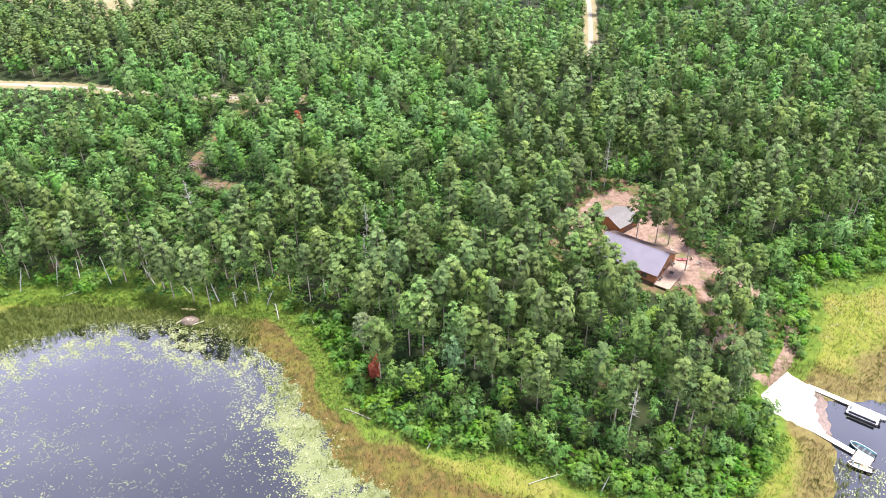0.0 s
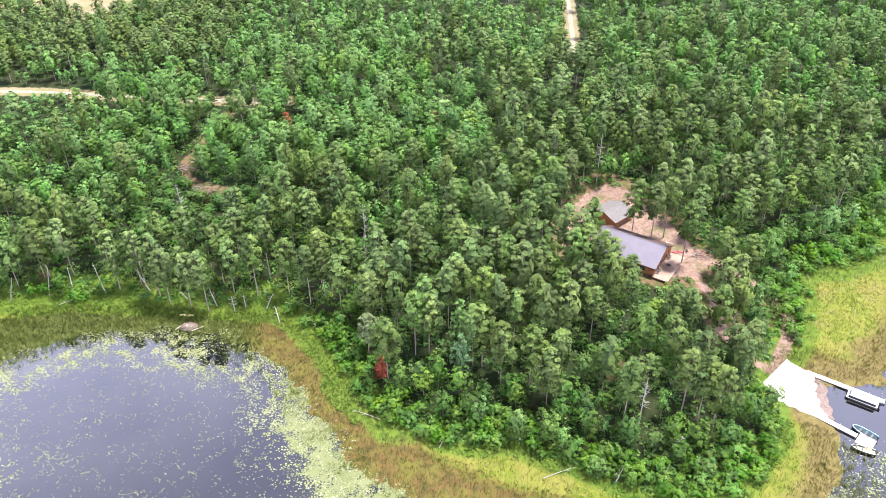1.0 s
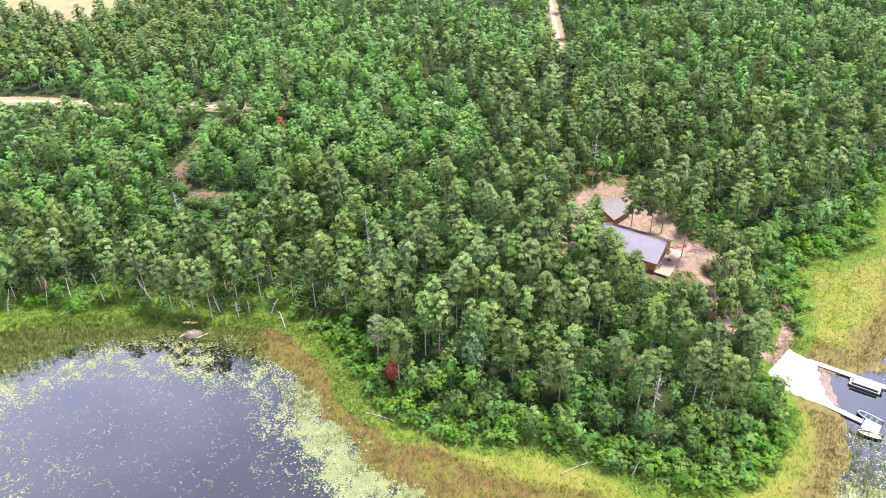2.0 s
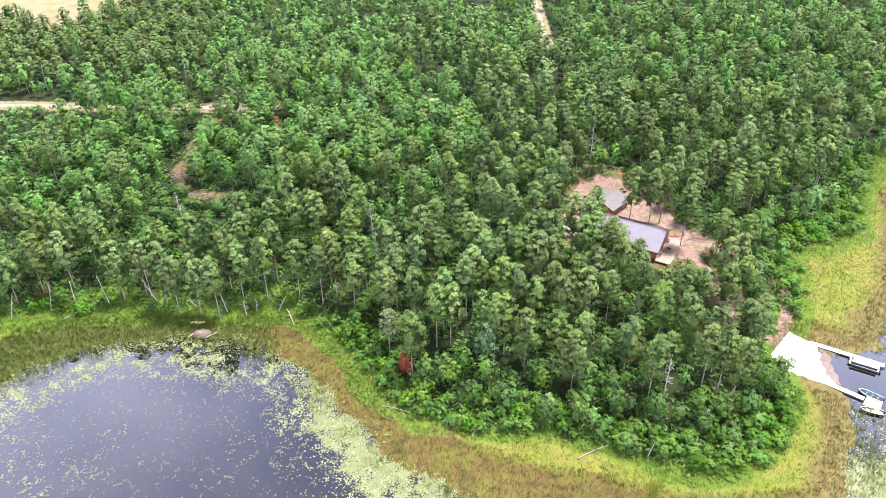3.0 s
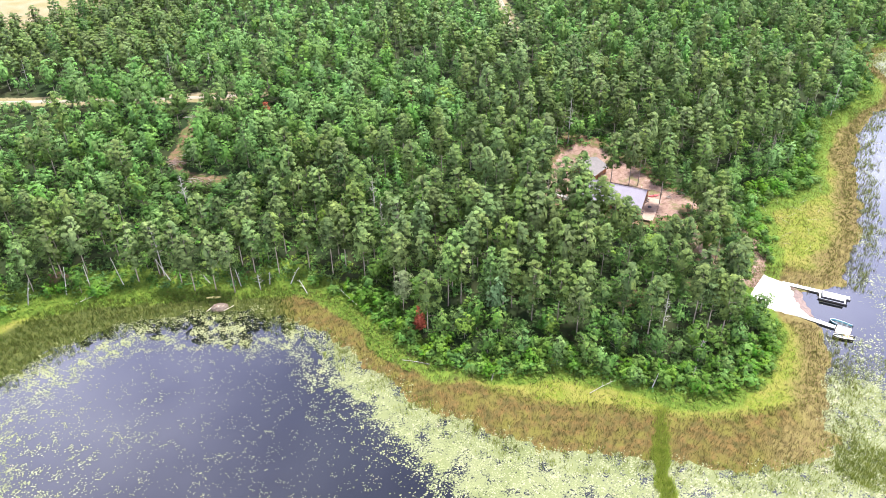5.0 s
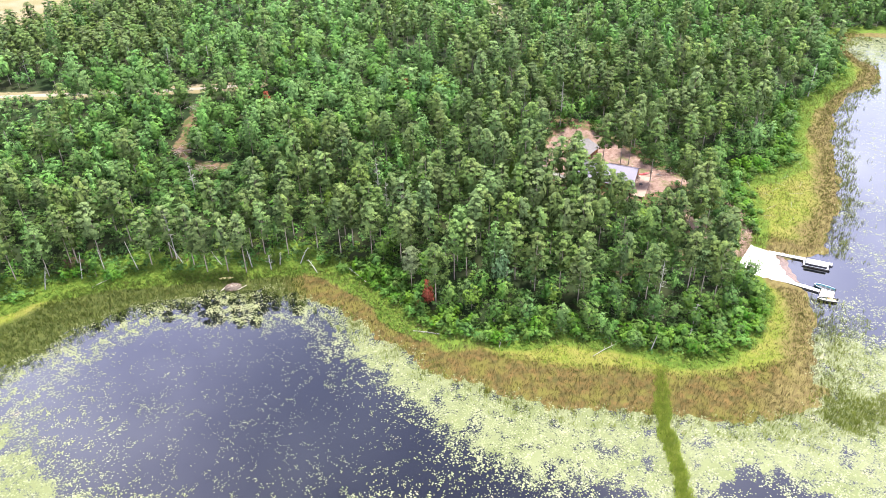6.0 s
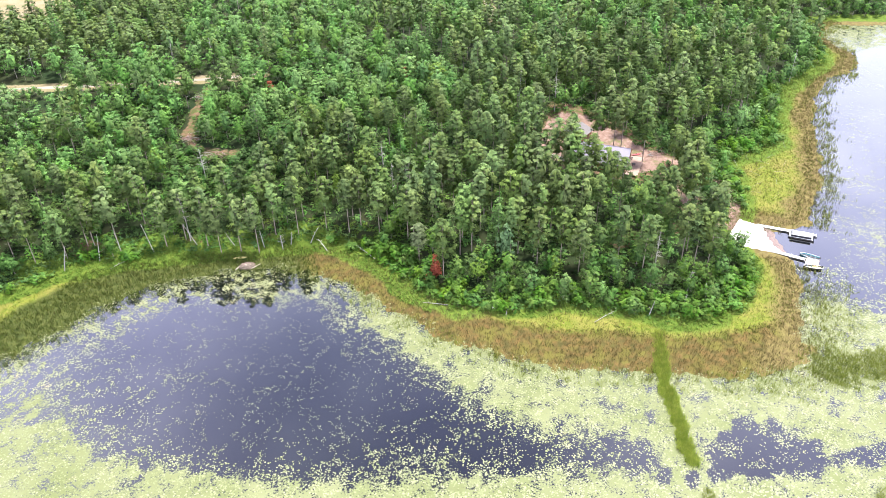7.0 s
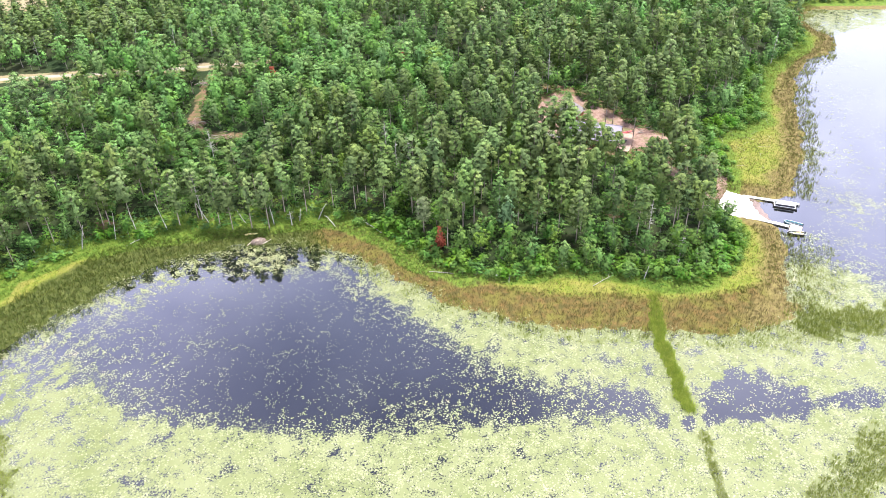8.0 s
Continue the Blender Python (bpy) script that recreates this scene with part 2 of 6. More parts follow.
def mat_ground():
    m = Mat("ground", 0.95, 0, 0.1)
    z1, z2, z3 = m.attr("zone_a"), m.attr("zone_b"), m.attr("zone_c")
    n1, n2, n3 = m.noise(0.13, 4), m.noise(0.7, 4), m.noise(4.0, 3)
    # forest floor near-black: shade below the crowns is in its colour
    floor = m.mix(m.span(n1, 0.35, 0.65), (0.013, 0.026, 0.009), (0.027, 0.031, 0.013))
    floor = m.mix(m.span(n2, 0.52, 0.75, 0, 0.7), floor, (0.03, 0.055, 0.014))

    def zone(c, mask, lo, hi, col):
        rough = m.sum(mask, m.span(n2, 0.3, 0.7, -0.22, 0.22))
        return m.mix(m.span(rough, lo, hi), c, col)
    sedge = m.mix(m.span(n2, 0.35, 0.65), (0.085, 0.118, 0.013), (0.150, 0.165, 0.025))
    sedge = m.mix(m.span(m.noise(1.6, 4), 0.5, 0.72, 0, 0.7), sedge, (0.20, 0.16, 0.065))
    sedge = m.mix(m.span(n1, 0.46, 0.66, 0, 0.75), sedge, (0.18, 0.155, 0.045))
    reed = m.mix(m.span(n2, 0.35, 0.65), (0.055, 0.050, 0.015), (0.125, 0.080, 0.028))
    reed = m.mix(m.span(m.noise(0.25, 3), 0.45, 0.62), reed, (0.105, 0.095, 0.022))
    sand = m.mix(m.span(n2, 0.3, 0.7), (0.175, 0.113, 0.092), (0.275, 0.19, 0.16))
    sand = m.mix(m.span(n3, 0.5, 0.75, 0, 0.5), sand, (0.24, 0.14, 0.095))
    sand = m.mix(m.span(m.noise(0.22, 4), 0.54, 0.66, 0, 0.75), sand, (0.085, 0.105, 0.028))
    sand = m.mix(m.span(m.noise(1.3, 5, 0.7), 0.45, 0.66, 0, 0.8), sand, (0.125, 0.078, 0.055))
    duff = m.mix(m.span(n2, 0.3, 0.7), (0.11, 0.065, 0.04), (0.17, 0.105, 0.07))
    duff = m.mix(m.span(m.noise(0.5, 4, 0.7), 0.43, 0.58, 0, 0.85), duff, (0.055, 0.078, 0.02))
    field = m.mix(m.span(n1, 0.35, 0.65), (0.16, 0.14, 0.065), (0.215, 0.175, 0.11))
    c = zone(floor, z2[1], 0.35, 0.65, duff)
    c = zone(c, z1[1], 0.35, 0.65, sedge)
    c = zone(c, z1[2], 0.25, 0.75, reed)
    c = zone(c, z3[1], 0.30, 0.80, m.mix(m.span(n2, 0.35, 0.65), (0.10, 0.072, 0.03), (0.15, 0.125, 0.045)))
    # olive ground by the western water, bank shade mixed into the colour
    c = zone(c, z3[0], 0.30, 0.70, m.mix(m.span(n2, 0.35, 0.65), (0.040, 0.052, 0.014), (0.075, 0.085, 0.022)))
    c = zone(c, z2[2], 0.30, 0.70, m.mix(m.span(n2, 0.35, 0.65), (0.052, 0.098, 0.013), (0.105, 0.148, 0.022)))
    c = zone(c, z2[0], 0.35, 0.65, field)
    c = zone(c, z1[0], 0.4, 0.6, sand)
    c = m.mix(m.span(n3, 0.45, 0.8, 0, 0.35), c, (0.03, 0.03, 0.02))
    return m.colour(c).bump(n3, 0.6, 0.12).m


# near-black: a boat hull, and painted shade below docks and pontoon
M["pier"] = mat_plain("dark_hull_and_shade", (0.022, 0.020, 0.018), (0.05, 0.045, 0.04), 2.0, 0.6)
M["wet"] = mat_plain("wet_sand", (0.075, 0.05, 0.042), (0.19, 0.13, 0.11), 1.9, 0.5, 0, 0.01)
M["pad"], M["water"], M["ground"] = mat_pad(), mat_water(), mat_ground()


# ---- plan ----
def seg_dist(px, py, line, closed=False):
    """Distance of points to a polyline."""
    best = np.full(px.shape, 1e9)
    pts = list(line) + ([line[0]] if closed else [])
    for (ax, ay), (bx, by) in zip(pts[:-1], pts[1:]):
        dx, dy = bx - ax, by - ay
        t = np.clip(((px - ax) * dx + (py - ay) * dy) / (dx * dx + dy * dy), 0, 1)
        best = np.minimum(best, np.hypot(px - ax - t * dx, py - ay - t * dy))
    return best


def inside(px, py, poly):
    res = np.zeros(px.shape, bool)
    for (ax, ay), (bx, by) in zip(poly, list(poly[1:]) + [poly[0]]):
        if ay != by:
            res ^= ((ay > py) != (by > py)) & (px < (bx - ax) * (py - ay) / (by - ay) + ax)
    return res


def signed(px, py, poly):
    """Distance to the edge of a polygon, positive inside."""
    px, py = np.asarray(px, float), np.asarray(py, float)
    d = seg_dist(px, py, poly, True)
    return np.where(inside(px, py, poly), d, -d)


def smooth(x, lo, hi):
    t = np.clip((np.asarray(x, float) - lo) / (hi - lo), 0, 1)
    return t * t * (3 - 2 * t)


def wobble(px, py, scale, seed=0.0):
    """A cheap smooth field between -1 and 1."""
    a = np.sin(px * scale + 1.7 * np.sin(py * scale * 0.8 + seed) + seed)
    b = np.sin(py * scale * 1.13 + 1.3 * np.sin(px * scale * 1.27 + 2.1 * seed) + 1.9)
    c = np.sin((px + py) * scale * 2.1 + seed * 3 + 1.1 * np.sin((px - py) * scale * 1.7))
    return (a + b + 0.6 * c) / 2.6


SHORE = [(-175, 20), (-150, 60), (-141, 92), (-130, 117), (-126, 121), (-120, 126), (-114, 130), (-107, 135.5), (-98, 141.5), (-88, 145), (-78, 146), (-66, 145.5), (-55, 143), (-37, 129),
         (-30, 116), (-20, 102), (-8, 89), (4, 82), (17, 77.5), (27.5, 72), (41.5, 68), (53, 66.5), (62, 70.5), (69, 81),
         (75, 90), (79, 99), (80, 106), (81, 111), (83.5, 117), (97, 117), (108, 127), (120, 138.5), (134, 158), (145, 175), (163, 196),
         (177.5, 208), (198, 215), (209, 226), (210, 240), (213, 256), (228, 268), (245, 262), (270, 252), (330, 245), (900, 260),
         (900, 2600), (-2600, 2600), (-2600, 20)]
WOODS = [(-190, 60), (-158, 95), (-144, 128), (-132, 150), (-118, 155), (-108, 158.5), (-87, 158.5), (-60, 153), (-42, 152), (-31, 141),
         (-21, 122), (-13, 111), (-4, 105), (14, 102), (25, 95), (34, 88), (46, 86), (57, 91), (66, 99), (71, 109),
         (72, 118), (82, 131), (97, 158), (110, 161), (121, 164), (134, 183), (150, 201), (170, 213), (190, 225), (200, 240),
         (206, 258), (222, 277), (245, 273), (270, 263), (330, 256), (900, 275), (900, 2600), (-2600, 2600), (-2600, 60)]
OPEN = [(-112, 106), (-97, 85), (-62, 68), (-33, 59.5), (12.5, 48), (10.5, 52), (11, 57), (6, 62), (-8, 66), (-19, 80), (-33, 105), (-45, 126), (-60, 135.5), (-78, 138), (-98, 134), (-108, 128)]
CHANNEL = [(17, 45.3), (25.2, 53.3), (32.3, 56.2), (39, 54), (42, 48), (46.5, 43.2), (58.8, 40.4), (110, 33), (110, 28.5), (55.8, 37.2), (45, 39), (34.3, 40.8), (23.3, 43.2), (8, 47.2), (8, 49.5)]
SPIT = [(30, 85), (26, 77.5), (22.5, 69.5), (20.6, 62), (18.4, 54), (17.2, 49)]
YARD = [(44, 189.5), (51.2, 193), (58, 190), (65.5, 177.1), (67.2, 166.8), (72.5, 156.9), (66.5, 150.8), (59.6, 149.7), (54.6, 153.3), (41.7, 164.2), (32.5, 160), (32.9, 169.3), (39.7, 182.5)]
TRACK = [(64.5, 153), (67.5, 143.5), (66.8, 138), (66.3, 132), (68, 126), (74, 121)]
TRACK_EAST = [(72.4, 157.8), (80.5, 152), (86.3, 147.5), (86.5, 142), (85.2, 136.5), (82.3, 131), (78.5, 126), (75.5, 121)]
GAP = [(-65.5, 243), (-68, 236), (-71, 228), (-74, 218), (-76.5, 210), (-74.5, 202), (-68, 196), (-62, 194.5)]
ROAD = [(-420, 285), (-230, 266), (-160, 257.5), (-138, 256.5), (-117, 254.5), (-92, 250), (-66, 245), (-48, 244)]
DRIVE = [(58.3, 280.9), (61.3, 297.7), (64.3, 313.5), (70.9, 358.5), (80, 460)]
FIELD = [(-330, 385), (-197.6, 351), (-163, 336), (-142, 321.5), (-133, 327), (-124, 339), (-116, 360), (-134, 560), (-360, 560)]
LEVEL = [(41.7, 162.3), (37.3, 182), (46.7, 187.3), (62.3, 178.4), (68.9, 159.6), (55.9, 143.3), (46.1, 146)]


def height(px, py):
    """The lie of the land: the lake bed, a flat marsh edge, a bank and a hill under the woods that is higher in the west, a gently sloping yard."""
    px, py = np.asarray(px, float), np.asarray(py, float)
    d = signed(px, py, SHORE)
    d = d + 1.5 * wobble(px, py, 0.33, 1.0) + 1.3 * wobble(px, py, 1.1, 2.0)
    d = d + 3.0 * wobble(px, py, 0.17, 4.0) * smooth(px, 52, 62) * (1 - smooth(py, 88, 98))
    z = 0.28 * smooth(d, -0.6, 2.5) + 0.5 * smooth(d, 5, 16)
    w = np.maximum(signed(px, py, WOODS), 0.0)
    w = w * w / (w + 5.0)
    z = z + (22.0 - 5.0 * smooth(px, -30, 30)) * (1 - np.exp(-w / 58.0))
    z = z + smooth(w, 20, 60) * 0.4 * wobble(px, py, 0.06)
    flat = smooth(signed(px, py, LEVEL), -12, 0)
    z = z * (1 - flat) + (6.2 + 0.05 * (py - 150.0)) * flat
    return np.where(d < -0.6, -1.5 * smooth(-d, 0.6, 12) - 0.02, z)


def ground_z(x, y):
    return float(height(np.array([x]), np.array([y]))[0])


# ---- building blocks ----
def mesh_np(name, verts, faces, mats, index=None, flat=True, normals=None):
    """A mesh from arrays: faces all with the same number of corners."""
    verts, faces = np.asarray(verts, np.float32), np.asarray(faces, np.int32)
    me = bpy.data.meshes.new(name)
    k = faces.shape[1]
    me.vertices.add(len(verts))
    me.vertices.foreach_set("co", verts.ravel())
    me.loops.add(faces.size)
    me.loops.foreach_set("vertex_index", faces.ravel())
    me.polygons.add(len(faces))
    me.polygons.foreach_set("loop_start", np.arange(0, faces.size, k, dtype=np.int32))
    me.polygons.foreach_set("loop_total", np.full(len(faces), k, np.int32))
    for m in mats:
        me.materials.append(m)
    if index is not None:
        me.polygons.foreach_set("material_index", np.asarray(index, np.int32))
    me.update(calc_edges=True)
    if not flat or normals is not None:
        me.polygons.foreach_set("use_smooth", np.ones(len(faces), bool) if normals is None else np.linalg.norm(normals, axis=1)[faces[:, 0]] > 0.5)
    if normals is not None:
        me.normals_split_custom_set_from_vertices(normals)
    return me


def outward(v, f):
    """Leaves turned to the outside of their crown, with normals that follow its rounded form."""
    lo, hi = v.min(0), v.max(0)
    mid = lo + (hi - lo) * np.array((0.5, 0.5, 0.38))
    tri = v[f]
    n = np.cross(tri[:, 1] - tri[:, 0], tri[:, 2] - tri[:, 0])
    n /= np.linalg.norm(n, axis=1)[:, None] + 1e-9
    o = (tri.mean(1) - mid) / (hi - lo) * 2
    o /= np.linalg.norm(o, axis=1)[:, None] + 1e-9
    back = (n * o).sum(1) < 0
    n[back] *= -1
    f = np.where(back[:, None], f[:, [0, 2, 1]], f)
    n = 0.55 * n + 0.65 * o
    n /= np.linalg.norm(n, axis=1)[:, None] + 1e-9
    out = np.zeros_like(v)
    out[f.ravel()] = np.repeat(n, 3, axis=0)
    return f, out


def part(name, bm, material, parent=None, label="", m=None, flat=True):
    """Links a bmesh as one mesh object, under a thing or a part."""
    me = bpy.data.meshes.new(name)
    bm.to_mesh(me)
    bm.free()
    me.materials.append(material)
    if not flat:
        me.polygons.foreach_set("use_smooth", np.ones(len(me.polygons), bool))
    ob = new(name, me)
    if parent is not None:
        ob.parent = parent
    if m is not None:
        ob.matrix_basis = m
    return tagged(ob, label)


def thing(name, m, label, category, group="", kind=""):
    ob = new(name)
    ob.empty_display_size = 0.3
    ob.matrix_basis = m
    return tagged(ob, label, category, group, kind)


def box(bm, x0, x1, y0, y1, z0, z1, bevel=0.0, m=None):
    r = bmesh.ops.create_cube(bm, size=1)
    vs = r["verts"]
    bmesh.ops.scale(bm, vec=(x1 - x0, y1 - y0, z1 - z0), verts=vs)
    bmesh.ops.translate(bm, vec=((x0 + x1) / 2, (y0 + y1) / 2, (z0 + z1) / 2), verts=vs)
    if bevel:
        es = list({e for v in vs for e in v.link_edges})
        vs = list({v for f in bmesh.ops.bevel(bm, geom=es, offset=bevel, segments=1, affect="EDGES")["faces"] for v in f.verts} | {v for v in vs if v.is_valid})
    if m is not None:
        bmesh.ops.transform(bm, matrix=m, verts=vs)
    return bm


def boxed(x0, x1, y0, y1, z0, z1, bevel=0.0, m=None):
    return box(bmesh.new(), x0, x1, y0, y1, z0, z1, bevel, m)


def tube(bm, pts, radii, sides=6):
    """A tapered tube along points."""
    rings = []
    pts = [Vector(p) for p in pts]
    for i, (p, r) in enumerate(zip(pts, radii)):
        d = (pts[min(i + 1, len(pts) - 1)] - pts[max(i - 1, 0)]).normalized()
        a = d.cross(Vector((0, 0, 1)) if abs(d.z) < 0.9 else Vector((1, 0, 0))).normalized()
        b = d.cross(a)
        rings.append([bm.verts.new(p + r * (math.cos(k * math.tau / sides) * a + math.sin(k * math.tau / sides) * b)) for k in range(sides)])
    for lo, hi in zip(rings[:-1], rings[1:]):
        for k in range(sides):
            bm.faces.new((lo[k], lo[(k + 1) % sides], hi[(k + 1) % sides], hi[k]))
    bm.faces.new(rings[0][::-1])
    bm.faces.new(rings[-1])
    return bm


def tube_np(pts, radii, sides=5):
    """The same as triangles, in arrays."""
    pts = np.asarray(pts, float)
    vs, fs = [], []
    for i, (p, r) in enumerate(zip(pts, radii)):
        d = pts[min(i + 1, len(pts) - 1)] - pts[max(i - 1, 0)]
        d = d / np.linalg.norm(d)
        a = np.cross(d, (0, 0, 1) if abs(d[2]) < 0.9 else (1, 0, 0))
        a /= np.linalg.norm(a)
        b = np.cross(d, a)
        for k in range(sides):
            vs.append(p + r * (math.cos(k * math.tau / sides) * a + math.sin(k * math.tau / sides) * b))
    for i in range(len(pts) - 1):
        for k in range(sides):
            a0, a1 = i * sides + k, i * sides + (k + 1) % sides
            fs += [(a0, a1, a1 + sides), (a0, a1 + sides, a0 + sides)]
    return np.array(vs), np.array(fs)


def join_np(pieces):
    vs, fs, off = [], [], 0
    for v, f in pieces:
        vs.append(v)
        fs.append(f + off)
        off += len(v)
    return np.concatenate(vs), np.concatenate(fs)


# ---- ground, lake ----
def axis(lo, hi, step, far_lo, far_hi):
    mid = np.arange(lo, hi + step / 2, step)
    grow = np.array([4, 12, 28, 60, 120, 240, 480, 960, 1900.0])
    return np.concatenate([(lo - grow[lo - grow > far_lo])[::-1], mid, hi + grow[hi + grow < far_hi]])


gx, gy = axis(-190, 270, 1.8, -2300, 2300), axis(20, 360, 1.8, -2300, 2500)
GX, GY = np.meshgrid(gx, gy)
fx, fy = GX.ravel(), GY.ravel()
fz = height(fx, fy)
nx, ny = len(gx), len(gy)
ii = np.arange((nx - 1) * (ny - 1))
q0 = (ii // (nx - 1)) * nx + ii % (nx - 1)
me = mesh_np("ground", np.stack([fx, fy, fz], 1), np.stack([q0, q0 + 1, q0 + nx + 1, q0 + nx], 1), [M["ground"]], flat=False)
d_shore, d_woods = signed(fx, fy, SHORE), signed(fx, fy, WOODS)
za, zb = np.zeros((len(fx), 4), np.float32), np.zeros((len(fx), 4), np.float32)
za[:, 0] = np.maximum.reduce([smooth(signed(fx, fy, YARD), -1.5, 1.5), 1 - smooth(seg_dist(fx, fy, TRACK), 0.5, 2.0),
                              1 - smooth(seg_dist(fx, fy, TRACK_EAST), 0.8, 2.4)])
landing_edge = 1 - smooth(np.hypot((fx - 71) / 20, (fy - 92) / 20), 0.6, 1.1)
fringe = d_shore - 9 + 6.5 * landing_edge - 3 * smooth(fx, -40, -10) * (1 - smooth(fy, 100, 125)) + 5 * smooth(fx, 84, 96) + 3 * wobble(fx, fy, 0.11, 2.0)
za[:, 1] = (1 - smooth(d_woods, 0, 4)) * smooth(d_shore, -3, 2)
za[:, 2] = (1 - smooth(fringe, -2, 3)) * smooth(d_shore, -8, -2)
zb[:, 0] = np.maximum(smooth(signed(fx, fy, FIELD), -3, 3), 1 - smooth(np.minimum(seg_dist(fx, fy, ROAD), seg_dist(fx, fy, DRIVE)), 2.2, 4.2))
bare_w = np.minimum.reduce([np.hypot((fx - ax) / 6, (fy - ay) / 3.5) for ax, ay in ((-90, 163), (-79, 160.5), (-106, 165), (-60, 156), (38, 117), (56, 121))])
zb[:, 1] = np.maximum.reduce([1 - smooth(bare_w, 0.5, 1.1), 1 - smooth(seg_dist(fx, fy, GAP) - 1.2 * wobble(fx, fy, 0.45, 2.0) - 0.8 * wobble(fx, fy, 1.3, 4.0), 0.2, 3.4), smooth(signed(fx, fy, YARD), -9, -2),
                       0.8 * smooth(signed(fx, fy, [(60, 156), (86, 152), (88, 144), (83, 130), (74, 119), (62, 126)]), -2, 3)])
zb[:, 2] = (1 - smooth(-d_woods + 1.6 * wobble(fx, fy, 0.3, 5.0) + 3.0 * smooth(fx, -25, -5) * (1 - smooth(fx, 78, 88)), 4.0, 8.0)) * (1 - smooth(d_woods - 5.0 * (1 - smooth(fx, -30, -15)) * (0.5 + wobble(fx, fy, 0.2, 6.0)), 1.5, 5.0)) * smooth(d_shore, 2, 5)
zc = np.zeros((len(fx), 4), np.float32)
zc[:, 0] = (1 - smooth(fx, -58, -38)) * (1 - smooth(d_shore - 6.0 * (1 - smooth(fx, -105, -80)) + 1.5 * wobble(fx, fy, 0.2, 3.0), 6, 11)) * smooth(d_shore, -6, -1)
zc[:, 1] = smooth(fx, 40, 52) * (1 - smooth(d_shore + 2.5 * wobble(fx, fy, 0.16, 8.0), 3, 12)) * smooth(d_shore, -6, -1)
for nm, arr in (("zone_a", za), ("zone_b", zb), ("zone_c", zc)):
    at = me.color_attributes.new(nm, "FLOAT_COLOR", "POINT")
    at.data.foreach_set("color", arr.ravel())
tagged(new("ground", me), "marshy shore, needle-covered forest floor darkened for tree shade, and sandy yard", "ground", kind="structure")


def under_bank(px, py, shore):
    """The strip of clear dark water along the wooded western shore."""
    return smooth(17.0 - shore, 0, 4) * smooth(px, -132, -122) * (1 - smooth(px, -44, -34)) * smooth(py, 108, 118)


def pad_cover(px, py):
    """How thick the lily pads lie, 0 to 1."""
    shore = -signed(px, py, SHORE)
    inner = signed(px, py, OPEN)
    chan = signed(px, py, CHANNEL)
    n1, n2 = wobble(px, py, 0.16, 1.0), wobble(px, py, 0.42, 3.0)
    c = 0.97 - 0.22 * smooth(n2, 0.3, 0.9) * smooth(py, 38, 60)
    rim = 8.0 + 4.5 * n1
    low = 0.15 + 0.26 * smooth(85 - py, -4, 22) + 0.16 * smooth(n2 + n1, 0.2, 1.0) + 0.40 * smooth(-px + 0.4 * (120 - py), 84, 116)
    edge = 0.72 + 0.3 * smooth(px, -52, -25) + 0.5 * smooth(n2, -0.2, 0.5)
    c = np.where((px < -20) & (py > 100), np.minimum(c, edge), c)
    c = np.where(inner > 0, low + (np.minimum(edge, 0.8) - low) * (1 - smooth(inner + 2 * n2, 0, rim)), c)
    c = np.where(chan + 0.7 * n2 > 0, 0.34 + 0.45 * smooth(n2 + 0.6 * n1, 0.0, 0.8), c)
    east = smooth(px - 0.55 * (py - 60), 40, 62) * (1 - smooth(62 - 0.55 * (px - 54) - py + 2 * n2, -3, 2))
    bay = smooth(py, 222, 236) * smooth(px, 170, 195)
    lake = np.clip(0.34 + 0.3 * n1 + 0.25 * n2, 0.05, 0.7)
    lake = np.maximum(lake, (0.95 + 0.10 * n2) * (1 - smooth(np.hypot((px - 68) / 26, (py - 70) / 24), 0.6, 1.1)))
    dock_side = smooth(np.hypot((px - 89) / 12, (py - 107) / 10), 0.7, 1.1)
    c = np.where((px > 40) & (py > 52), (c * (1 - east) + lake * east) * (0.04 + 0.96 * dock_side), c)
    c = np.maximum(c, bay * 0.9)
    # ragged patches of pads in the dark water under the western bank
    bank = under_bank(px, py, shore)
    ragged = 0.26 + 0.72 * smooth(wobble(px, py, 0.30, 7.0) + 0.7 * wobble(px, py, 0.85, 9.0), -0.35, 0.35)
    c = c * (1 - bank) + np.minimum(c, ragged) * bank
    return np.where(shore > -6.0, c, 0)


wx, wy = axis(-170, 250, 2.4, -900, 1000), axis(-12, 272, 2.4, -1300, 310)
WX, WY = np.meshgrid(wx, wy)
vx, vy = WX.ravel(), WY.ravel()
nx, ny = len(wx), len(wy)
ii = np.arange((nx - 1) * (ny - 1))
q0 = (ii // (nx - 1)) * nx + ii % (nx - 1)
quads = np.stack([q0, q0 + 1, q0 + nx + 1, q0 + nx], 1)
wet = signed(vx, vy, SHORE) < 6          # no water sheet far under dry land
quads = quads[wet[quads].any(axis=1)]
me = mesh_np("water", np.stack([vx, vy, np.zeros(len(vx))], 1), quads, [M["water"]], flat=False)
at = me.color_attributes.new("weed", "FLOAT_COLOR", "POINT")
cover = pad_cover(vx, vy) * (1 - 0.62 * under_bank(vx, vy, -signed(vx, vy, SHORE)))
at.data.foreach_set("color", np.stack([cover, cover, cover, np.ones(len(vx))], 1).astype(np.float32).ravel())
tagged(new("water", me), "still dark lake water mirroring a cloudy sky", "water", kind="structure")


